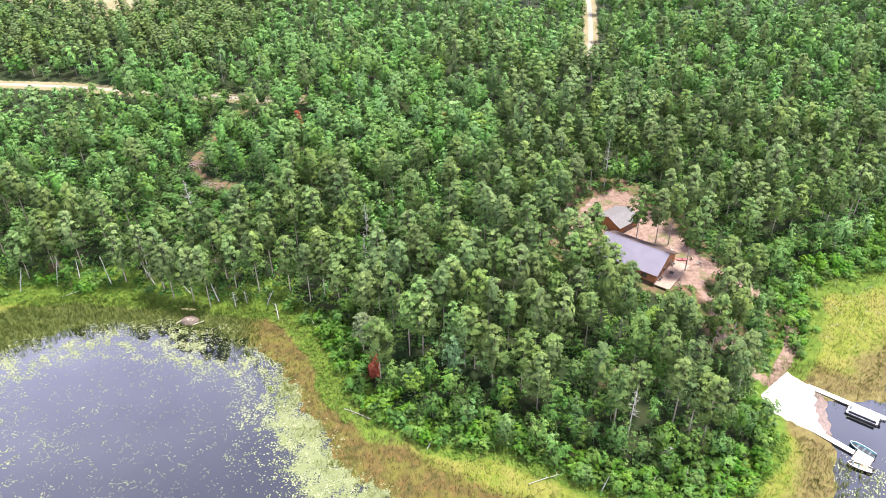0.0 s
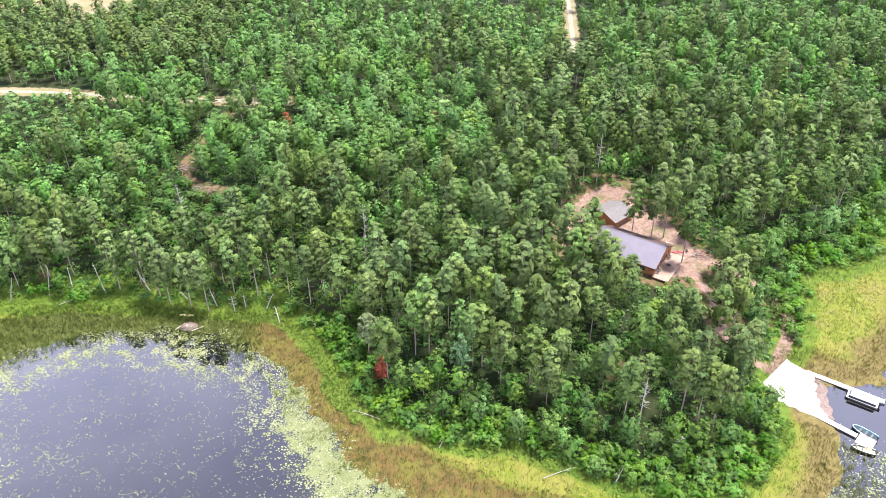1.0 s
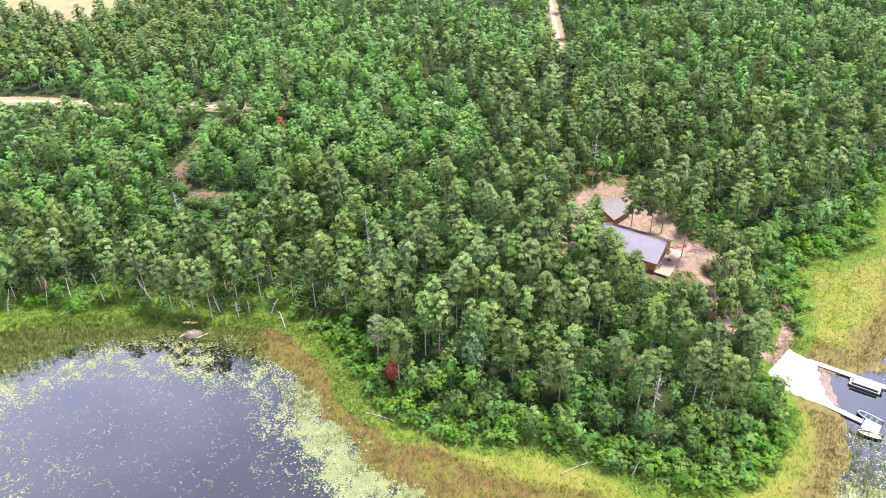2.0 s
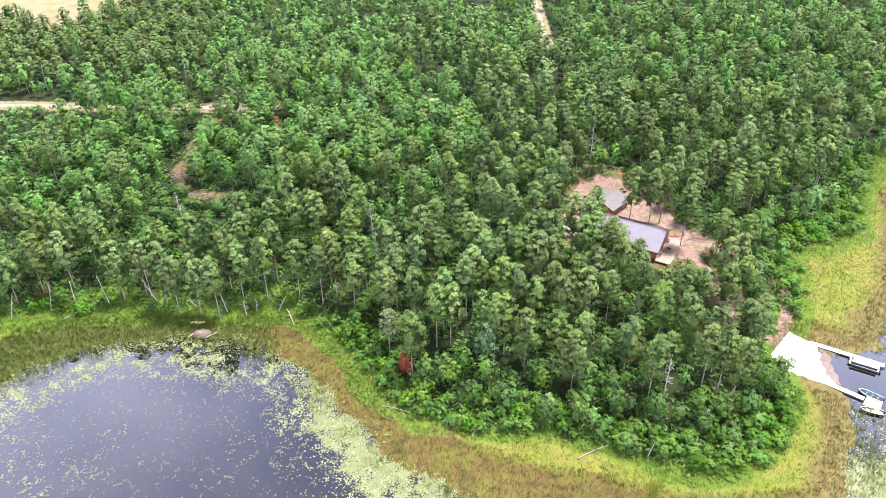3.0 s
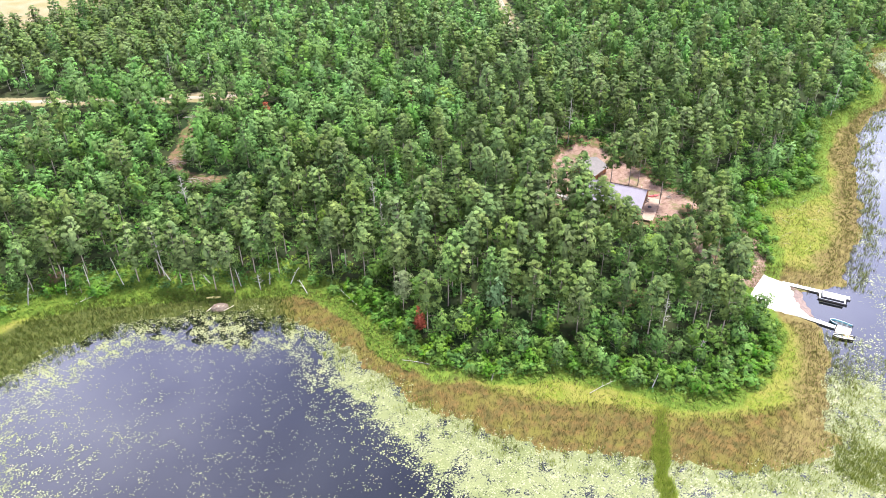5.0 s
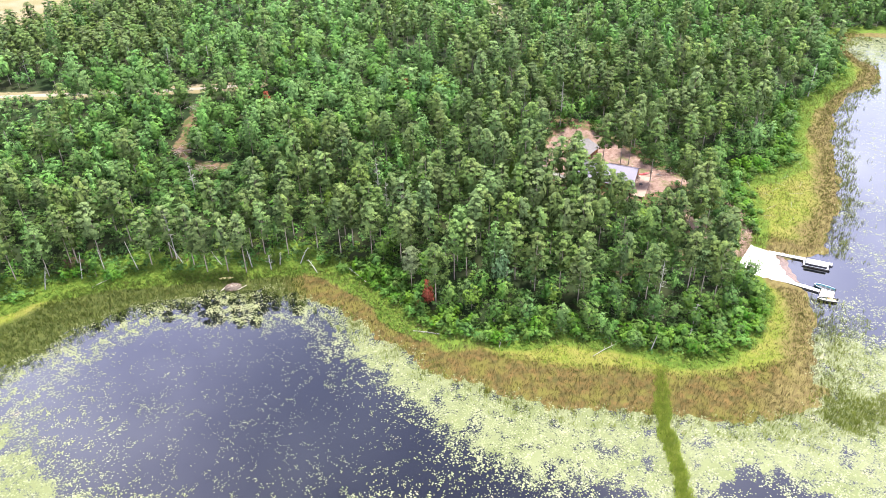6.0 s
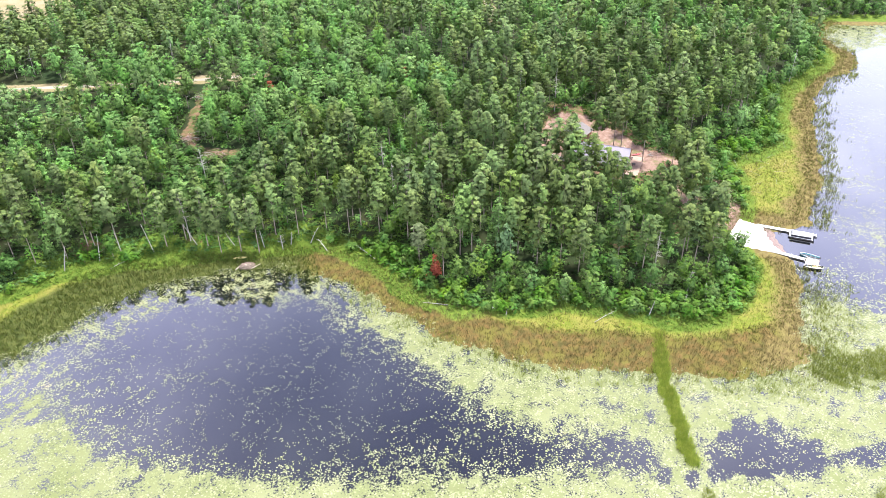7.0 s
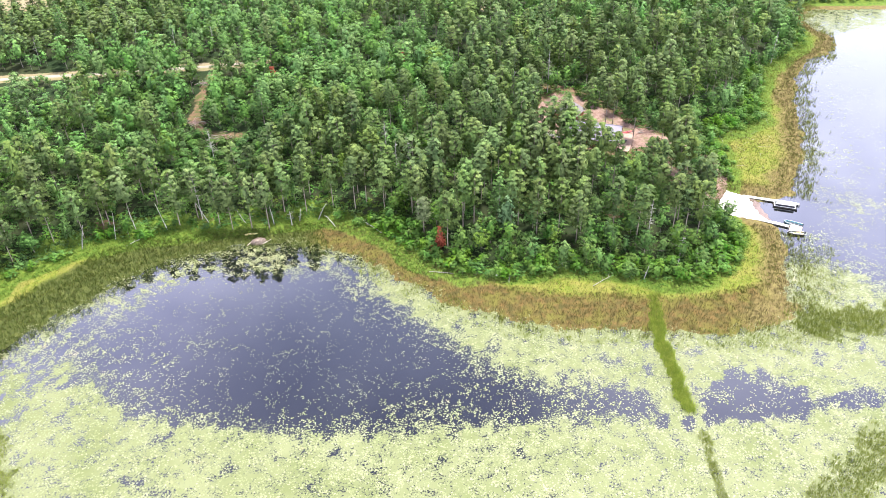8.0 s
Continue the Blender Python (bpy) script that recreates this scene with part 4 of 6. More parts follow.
def mixture(x, y, edge):
    """Which kinds grow at a place: weights for pine, aspen, young, birch, white pine, spruce."""
    road = 245 + 0.17 * max(0.0, -x - 65) if x < -40 else 243 + 0.24 * (x + 40)
    if edge < 3.0 and x > -35:
        return (0.02, 0.0, 0.05, 0.75, 0.0, 0.05)
    if y > road and x < 50:
        if x < -75 and y > 268:
            return (0.60, 0.10, 0.06, 0.10, 0.03, 0.11)
        if x > -5 and y < 275:
            return (0.50, 0.25, 0.08, 0.10, 0.05, 0.02)
        if y < road + 26:
            return (0.04, 0.66, 0.20, 0.08, 0.0, 0.02)
        return (0.06, 0.16, 0.66, 0.09, 0.01, 0.02)
    if x > 30 and y > 236 - 0.15 * (x - 60):
        return (0.16, 0.44, 0.26, 0.12, 0.01, 0.01)
    if x < -76 and y > 182:
        if x > -104 and y > 203:
            return (0.03, 0.82, 0.10, 0.05, 0.0, 0.0)
        return (0.05, 0.20, 0.66, 0.09, 0.0, 0.0)
    if x < 20 and y > 196:
        return (0.08, 0.74, 0.08, 0.08, 0.01, 0.01)
    if -26 < x < 2 and 165 < y <= 196:
        return (0.20, 0.12, 0.56, 0.12, 0.0, 0.0)
    if y < 175 and x > -25 and edge < 12:
        return (0.06, 0.14, 0.10, 0.66, 0.0, 0.04)
    if y < 200 and -112 < x < 95:
        return (0.50, 0.05, 0.13, 0.30, 0.0, 0.02)
    return (0.72, 0.06, 0.08, 0.12, 0.01, 0.01)


# shrubs along the edge of the marsh
s_c = rng.uniform((-135, 85), (150, 215), (9000, 2))
s_e = signed(s_c[:, 0], s_c[:, 1], WOODS)
n_shrub = 0
for (x, y), e in zip(s_c, s_e):
    west = x < -30
    if -1.0 < e < (2.5 if west else 7.5) and n_shrub < 290 and (not west or rng.random() < (0.40 if x < -90 else 0.14)) and math.hypot(x - 76, y - 112) > 9 and math.hypot(x - 79, y - 125) > 7:
        if free(x, y, 1.9):
            take(x, y, 1.9)
            TREES.append(("shrub", x, y, rng.uniform(0.7, 1.25) * (0.8 if e < 1 else 1.1), rng.uniform(0.9, 1.25), False))
            n_shrub += 1


ORDER = ("pine", "aspen", "young", "birch", "white_pine", "spruce")
cand = rng.uniform((-230, 85), (300, 385), (46000, 2))
# only the ground that the flight looks over
look_over = (cand[:, 0] > -120 - 0.52 * (cand[:, 1] - 60)) & (cand[:, 0] < 60 + 0.75 * (cand[:, 1] - 60) + 62) & (cand[:, 1] < 380)
cand = cand[look_over & (cand[:, 1] < np.where(cand[:, 0] < -95, 378, 366))]
c_edge = signed(cand[:, 0], cand[:, 1], WOODS)
c_bare = np.minimum.reduce([
    -signed(cand[:, 0], cand[:, 1], YARD) - 1.5, seg_dist(cand[:, 0], cand[:, 1], TRACK) - 2.6, seg_dist(cand[:, 0], cand[:, 1], TRACK_EAST) - 2.8,
    seg_dist(cand[:, 0], cand[:, 1], GAP) - 3.8 - 1.5 * wobble(cand[:, 0], cand[:, 1], 0.4, 3.0), seg_dist(cand[:, 0], cand[:, 1], ROAD) - np.where(cand[:, 0] < -114, 5.5, np.where(np.abs(cand[:, 0] + 65) < 7, 4.5, 2.2)), seg_dist(cand[:, 0], cand[:, 1], DRIVE) - 4.4,
    -signed(cand[:, 0], cand[:, 1], FIELD) - 1, np.hypot(cand[:, 0] - 52, cand[:, 1] - 159) - 10.5, np.hypot(cand[:, 0] - 59.5, cand[:, 1] - 148) - 8.5, np.hypot(cand[:, 0] - 49.5, cand[:, 1] - 179) - 8.5])
c_view = -signed(cand[:, 0], cand[:, 1], [(44, 165), (66, 162), (66, 146), (58, 134), (50, 138), (44, 148)])       # open sight of the cabin
c_road = (seg_dist(cand[:, 0], cand[:, 1], [(-200, 255), (-138, 249), (-119, 247)]) < 8) & (cand[:, 1] < 257)
for (x, y), e, bare, rd in zip(cand, c_edge, c_bare, np.where(c_road, -1, np.where(c_view < 0, -2, 0))):
    if e < 0.6 or bare < 0:
        continue
    wts = np.array(mixture(x, y, e))
    kind = ORDER[int(rng.choice(6, p=wts / wts.sum()))]
    if wts[0] > 0.45 and kind != "pine" and rng.random() < 0.72:
        continue          # shade and bare needles between the pines
    far = 1.0 + 0.2 * (y > 310)
    rad = SPACE[kind] * rng.uniform(0.85, 1.15) * far
    hf = rng.uniform(0.72, 1.15) if kind == "pine" else rng.uniform(0.6, 1.28)
    if kind == "pine" and x < -60 and y > 246:
        hf, rad = hf * 0.60, 3.4          # young pines in front of the field
    if -84 < x < -50 and 174 < y < 200:
        kind, hf, rad = "birch", rng.uniform(0.3, 0.6), 3.0          # low growth before the clearing
    if rd == -1 or (x < -115 and 224 < y < 258):
        kind, hf, rad = "young", rng.uniform(0.35, 0.62), 2.2
    if rd == -2:
        kind, hf = "birch", rng.uniform(0.35, 0.6)
    if kind == "pine" and y < 200 and -112 < x < 95:
        rad, hf = 5.6, hf * 0.9
    if free(x, y, rad):
        take(x, y, rad)
        TREES.append((kind, x, y, hf, rng.uniform(0.85, 1.12) * ((0.35 + 0.65 * hf) if kind == "pine" else (0.6 + 0.4 * hf)), False))

# small bushes out in the eastern marsh
for x, y, k in ((95.6, 147.6, 0.55), (91.2, 151.5, 0.4), (89.5, 148.5, 0.7), (89.8, 145.2, 0.8), (89.4, 141.5, 0.9), (88.2, 137.8, 0.8), (86.6, 133.6, 0.7), (84.6, 129.9, 0.5), (91.0, 143.6, 0.6), (92.0, 139.0, 0.35)):
    TREES.append(("shrub", x, y, k, 0.5 + 0.6 * k, False))

# the landing stays clear
TREES = [q for q in TREES if math.hypot(q[1] - 77, q[2] - 116) > 8.5]
# open ground before the deck, the roof and the two sandy tracks
LANES = (([(62, 149), (52, 132)], 4.2), ([(56, 152), (47, 137)], 2.6), ([(67, 143), (61, 130)], 1.5), ([(86, 144), (77, 126)], 3.4), ([(82, 132), (75, 118)], 3.4))
q_x, q_y = np.array([q[1] for q in TREES]), np.array([q[2] for q in TREES])
in_lane = np.any([seg_dist(q_x, q_y, ln) < wide for ln, wide in LANES], axis=0)
TREES = [q for q, hit in zip(TREES, in_lane) if not hit or (q[0] == "shrub" and q[1] > 83)]

# the nearest of each kind are trees of their own, the rest one wood
by_kind = {}
for row in TREES:
    by_kind.setdefault(row[0], []).append(row)
LIMIT = {"pine": 240, "aspen": 190, "young": 180, "birch": 200, "shrub": 290, "white_pine": 40, "spruce": 60}
rest = []
for kind, rows in by_kind.items():
    name, leaf, bark, label, variants = KINDS[kind]
    rows.sort(key=lambda q: (not q[5], math.hypot(q[1] + 5, (q[2] - 60))))
    protos = []
    for i in range(variants):
        (wv, wf), (gv, gf) = tree_proto(kind, i)
        gf, gn = outward(gv, gf)
        protos.append((mesh_np("trunk", wv, wf, [M[bark]]), mesh_np("crown", gv, gf, [M[leaf]], normals=gn)))
    for j, (k, x, y, hf, wf_, named) in enumerate(rows[:LIMIT[kind]]):
        t = thing(name, pose(x, y, ground_z(x, y) - 0.05, 0, 0, rng.uniform(0, 360)) @ Matrix.Diagonal((wf_, wf_, hf, 1)), label, "shrub" if kind == "shrub" else "tree",
                  "shrubs at the marsh edge" if kind == "shrub" else "trees of the wood")
        a, b = protos[j % variants]
        for nm, data in (("trunk", a), ("crown", b)):
            o = new(nm, data)
            o.parent = t
    rest += rows[LIMIT[kind]:]

for j, (kind, x, y, h, w, mat, label) in enumerate(SPECIAL):
    name, leaf, bark, _, variants = KINDS[kind]
    (wv, wf), (gv, gf) = tree_proto(kind, j % variants)
    t = thing(name, pose(x, y, ground_z(x, y) - 0.05, 0, 0, 47 * j) @ Matrix.Diagonal((w, w, h, 1)), label, "tree", "trees of the wood")
    for nm, v, f, mt in (("trunk", wv, wf, bark), ("crown", gv, gf, mat)):
        o = new(nm, mesh_np(nm, v, f, [M[mt]]))
        o.parent = t

for kind in KINDS:
    rows = [q for q in rest if q[0] == kind]
    if not rows:
        continue
    name, leaf, bark, label, variants = KINDS[kind]
    protos = []
    for i in range(3):
        wood, (gv, gf) = tree_proto(kind, i, False)
        protos.append((wood, (gv,) + outward(gv, gf)))
    pieces, idx, turned = [], [], []
    zs = height(np.array([q[1] for q in rows]), np.array([q[2] for q in rows]))
    for j, (k, x, y, hf, wf_, _) in enumerate(rows):
        a = rng.uniform(0, 6.28)
        ca, sa = math.cos(a) * wf_, math.sin(a) * wf_
        rot = np.array(((ca, -sa, 0), (sa, ca, 0), (0, 0, hf)))
        (wv, wf), (gv, gf, gn) = protos[j % 3]
        turned += [np.zeros_like(wv), gn @ (rot / np.array((wf_, wf_, hf))).T]
        off = np.array((x, y, zs[j] - 0.05))
        for v, f, k2 in ((wv, wf, 1), (gv, gf, 0)):
            pieces.append((v @ rot.T + off, f))
            idx.append(np.full(len(f), k2))
    v, f = join_np(pieces)
    wood_name = {"pine": "pine_wood", "aspen": "broadleaf_wood", "young": "young_wood", "birch": "understory_wood", "shrub": "shrub_belt", "white_pine": "white_pine_wood", "spruce": "spruce_wood"}[kind]
    tagged(new(wood_name, mesh_np(wood_name, v, f, [M[leaf], M[bark]], np.concatenate(idx), normals=np.concatenate(turned))), "distant wood of " + label, "forest", kind="stuff")


# ---- reeds, sedge, lily pads ----
def blades(px, py, pz, h, width, per, r):
    """Upright tapering blades in small tufts."""
    n = len(px) * per
    x = np.repeat(px, per) + r.normal(scale=0.22, size=n)
    y = np.repeat(py, per) + r.normal(scale=0.22, size=n)
    z = np.repeat(pz, per)
    hh = np.repeat(h, per) * r.uniform(0.6, 1.15, n)
    a = r.uniform(0, math.tau, n)
    w = width * r.uniform(0.6, 1.3, n)
    lean = r.normal(scale=0.22, size=(n, 2)) * hh[:, None]
    b0 = np.stack([x - np.cos(a) * w, y - np.sin(a) * w, z - 0.1], 1)
    b1 = np.stack([x + np.cos(a) * w, y + np.sin(a) * w, z - 0.1], 1)
    tp = np.stack([x + lean[:, 0], y + lean[:, 1], z + hh], 1)
    v = np.stack([b0, b1, tp], 1).reshape(-1, 3)
    return v, np.arange(len(v)).reshape(-1, 3)


m_c = rng.uniform((-150, 30), (235, 275), (640000, 2))
m_c = m_c[(m_c[:, 0] > -150) & (m_c[:, 0] < 60 + 0.8 * (m_c[:, 1] - 40))]
m_s = signed(m_c[:, 0], m_c[:, 1], SHORE)
m_w = signed(m_c[:, 0], m_c[:, 1], WOODS)
m_spit = seg_dist(m_c[:, 0], m_c[:, 1], SPIT)
m_n = wobble(m_c[:, 0], m_c[:, 1], 0.11, 2.0)
m_f = wobble(m_c[:, 0], m_c[:, 1], 0.45, 5.0)
yard = seg_dist(m_c[:, 0], m_c[:, 1], [(67, 112), (76, 112), (84, 108)]) > 5.8
fr = m_s - 9 + 6.5 * (1 - smooth(np.hypot((m_c[:, 0] - 71) / 20, (m_c[:, 1] - 92) / 20), 0.6, 1.1)) - 3 * smooth(m_c[:, 0], -40, -10) * (1 - smooth(m_c[:, 1], 100, 125)) + 5 * smooth(m_c[:, 0], 84, 96) + 3 * m_n
pick = rng.random(len(m_c))
is_reed = (m_s > -5) & (fr < 1.5) & (m_w < 1) & yard & (pick < 0.55 * smooth(m_s + 1.5 * m_f, -4.0, 1.5) * np.where(m_c[:, 0] < -45, 0.2, 1.0))
is_reed |= (m_s > 0) & (m_w < 1.5) & (m_c[:, 0] > 5) & yard & (pick > 0.5) & (pick < 0.62 + 0.12 * m_n + 0.1 * m_f)
is_reed |= (m_c[:, 0] > 52) & (m_s > -10) & (m_s < 1) & yard & (pick < 0.34 * smooth(m_s + 2.5 * m_f, -9, 0)) & (np.hypot((m_c[:, 0] - 88) / 13, (m_c[:, 1] - 108) / 9) > 1)
is_sedge = (m_s > 1) & (fr > -1.5) & (m_w < 2.5) & yard & (pick < 0.5)
far_reed = [(62, 62), (72, 61), (88, 56)]
m_fr = seg_dist(m_c[:, 0], m_c[:, 1], far_reed)
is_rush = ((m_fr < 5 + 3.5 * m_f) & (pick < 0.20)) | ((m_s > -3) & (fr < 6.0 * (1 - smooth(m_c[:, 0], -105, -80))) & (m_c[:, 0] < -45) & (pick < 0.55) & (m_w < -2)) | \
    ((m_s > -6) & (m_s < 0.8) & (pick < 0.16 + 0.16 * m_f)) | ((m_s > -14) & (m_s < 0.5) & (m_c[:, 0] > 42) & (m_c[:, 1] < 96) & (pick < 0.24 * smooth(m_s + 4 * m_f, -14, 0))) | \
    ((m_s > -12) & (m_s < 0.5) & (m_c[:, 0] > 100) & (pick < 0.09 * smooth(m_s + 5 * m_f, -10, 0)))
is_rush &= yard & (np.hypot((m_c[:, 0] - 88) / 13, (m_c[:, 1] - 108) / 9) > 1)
# western rushes take the olive tone with painted shade
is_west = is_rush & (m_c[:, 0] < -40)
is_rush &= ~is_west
for nm, sel, mt, hh, ww, lab in (("shore_rushes", is_west, "olive", 1.1, 0.06, "olive rushes along the waterline, bank shade in their colour"),
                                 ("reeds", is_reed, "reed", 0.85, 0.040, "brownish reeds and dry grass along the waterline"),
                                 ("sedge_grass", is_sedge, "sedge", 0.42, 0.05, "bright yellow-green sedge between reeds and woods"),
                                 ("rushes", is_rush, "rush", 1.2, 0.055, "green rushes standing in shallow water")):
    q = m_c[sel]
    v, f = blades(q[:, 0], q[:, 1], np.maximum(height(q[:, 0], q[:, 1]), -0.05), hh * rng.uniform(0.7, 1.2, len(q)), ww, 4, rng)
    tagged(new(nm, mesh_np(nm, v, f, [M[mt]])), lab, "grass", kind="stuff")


# rushes standing out in the lake: the spit and the beds
for line, wide, count, tall, lab in ((SPIT, 2.0, 3600, 1.6, "narrow spit of tall bright green rushes"), ([(16, 42), (13, 34), (9, 24)], 1.2, 700, 0.7, "sparse line of green rushes in the lily pads"),
                                     ([(28, 20), (40, 25), (64, 31)], 5.5, 3800, 0.9, "bed of green rushes in open water"), ([(-128, 92), (-122, 70), (-112, 60)], 5.0, 3500, 0.8, "bed of green rushes in open water"),
                                     ([(40, 66), (56, 62), (72, 72), (82, 86)], 7.5, 2600, 0.42, "sparse yellow-green rushes among floating weed"),
                                     ([(62, 63), (73, 60.5), (86, 57), (104, 49)], 6.5, 6000, 0.95, "bed of green rushes in open water")):
    pts = np.array(line, float)
    q = rng.uniform(pts.min(0) - wide * 1.3, pts.max(0) + wide * 1.3, (count * 6, 2))
    q = q[seg_dist(q[:, 0], q[:, 1], line) < wide * (0.72 + 0.35 * wobble(q[:, 0], q[:, 1], 0.5, 2.0) + 0.25 * wobble(q[:, 0], q[:, 1], 1.7, 4.0))][:count]
    v, f = blades(q[:, 0], q[:, 1], np.zeros(len(q)), tall * rng.uniform(0.6, 1.2, len(q)), 0.06, 3, rng)
    tagged(new("rush_bed", mesh_np("rush_bed", v, f, [M["spit" if tall > 1.2 else "rush"]])), lab, "rushes", kind="stuff")


# low growth on the forest floor
u_c = rng.uniform((-150, 88), (150, 235), (40000, 2))
u_e = signed(u_c[:, 0], u_c[:, 1], WOODS)
u_b = np.minimum.reduce([-signed(u_c[:, 0], u_c[:, 1], YARD), seg_dist(u_c[:, 0], u_c[:, 1], GAP) - 2.5, seg_dist(u_c[:, 0], u_c[:, 1], TRACK) - 2.0, seg_dist(u_c[:, 0], u_c[:, 1], TRACK_EAST) - 2.0,
                         -signed(u_c[:, 0], u_c[:, 1], LEVEL) + 2, np.hypot(u_c[:, 0] - 76, u_c[:, 1] - 116.5) - 5.5])
u_c = u_c[(u_e > 0.5) & (u_b > 0) & (u_c[:, 0] < 60 + 0.8 * (u_c[:, 1] - 60))][:11500]
u_z = height(u_c[:, 0], u_c[:, 1])
low = [puff(11, (1.2, 1.2, 0.75), 0.62, 0.4, rng) for _ in range(8)]
v, f = join_np([(low[i % 8][0] * rng.uniform(0.6, 1.25) + np.array((x, y, z + 0.35)), low[i % 8][1]) for i, ((x, y), z) in enumerate(zip(u_c, u_z))])
tagged(new("undergrowth", mesh_np("undergrowth", v, f, [M["birch"]])), "low dark green undergrowth on the forest floor", "undergrowth", kind="stuff")


f_c = rng.uniform((-150, 84), (215, 260), (80000, 2))
f_w, f_s = signed(f_c[:, 0], f_c[:, 1], WOODS), signed(f_c[:, 0], f_c[:, 1], SHORE)
f_n = wobble(f_c[:, 0], f_c[:, 1], 0.3, 5.0)
keep = (f_w > -np.where(f_c[:, 0] < -20, 6.0, 2.6) + 1.6 * f_n) & (f_w < np.where(f_c[:, 0] < -20, 9.0, 4.0) + 3 * f_n) & (f_s > 2.5) & (np.hypot(f_c[:, 0] - 77, f_c[:, 1] - 115) > 10) & (seg_dist(f_c[:, 0], f_c[:, 1], TRACK_EAST) > 2.5)
f_c = f_c[keep][:11500]
f_z = height(f_c[:, 0], f_c[:, 1])
tuft = [puff(8, (0.75, 0.75, 0.38), 0.36, 0.5, rng) for _ in range(8)]
v, f = join_np([(tuft[i % 8][0] * rng.uniform(0.5, 1.2) + np.array((x, y, z + 0.2)), tuft[i % 8][1]) for i, ((x, y), z) in enumerate(zip(f_c, f_z))])
tagged(new("ferns", mesh_np("ferns", v, f, [M["forb"]])), "bright yellow-green ferns and leafy plants along the wood's edge", "ferns", kind="stuff")


for nm, area, count in (("lily_pads", ((-150, -8), (120, 145)), 88000), ("lily_pads", ((70, 50), (240, 268)), 50000), ("lily_pads", ((-130, 108), (-34, 147)), 20000)):
    p = rng.uniform(area[0], area[1], (count, 2))
    p = p[(p[:, 0] < 75 + 0.8 * (p[:, 1] - 40)) & (p[:, 0] > -90 - 0.75 * p[:, 1])]
    tuft = wobble(p[:, 0], p[:, 1], 1.1, 6.0)
    p = p[rng.random(len(p)) < pad_cover(p[:, 0], p[:, 1]) * np.clip(0.75 + 0.9 * tuft, 0.2, 1.2) * (1 if count > 30000 else under_bank(p[:, 0], p[:, 1], -signed(p[:, 0], p[:, 1], SHORE)))]
    p = np.repeat(p, rng.integers(1, 6, len(p)), axis=0)
    p = p + rng.normal(scale=0.42, size=p.shape)
    p_z = np.maximum(height(p[:, 0], p[:, 1]), 0.0)          # some lie stranded among the first reeds
    stay = p_z < 0.22 * rng.random(len(p))
    p, p_z = p[stay], p_z[stay]
    n = len(p)
    rad = rng.uniform(0.10, 0.215, n) * (0.62 + 0.38 * smooth(pad_cover(p[:, 0], p[:, 1]), 0.1, 0.6))
    a0 = rng.uniform(0, math.tau, n)
    k = np.arange(5)
    ang = a0[:, None] + k * math.tau / 5.2
    v = np.zeros((n, 5, 3), np.float32)
    v[:, :, 0] = p[:, 0, None] + np.cos(ang) * rad[:, None] * rng.uniform(0.85, 1.1, (n, 5))
    v[:, :, 1] = p[:, 1, None] + np.sin(ang) * rad[:, None] * rng.uniform(0.85, 1.1, (n, 5))
    v[:, :, 2] = p_z[:, None] + rng.uniform(0.008, 0.035, n)[:, None] + rng.normal(scale=0.006, size=(n, 5))
    me = mesh_np(nm, v.reshape(-1, 3), np.arange(5 * n).reshape(-1, 5), [M["pad"]])
    tagged(new(nm, me), "floating pale green lily pads on the lake", "lily pads", kind="stuff")


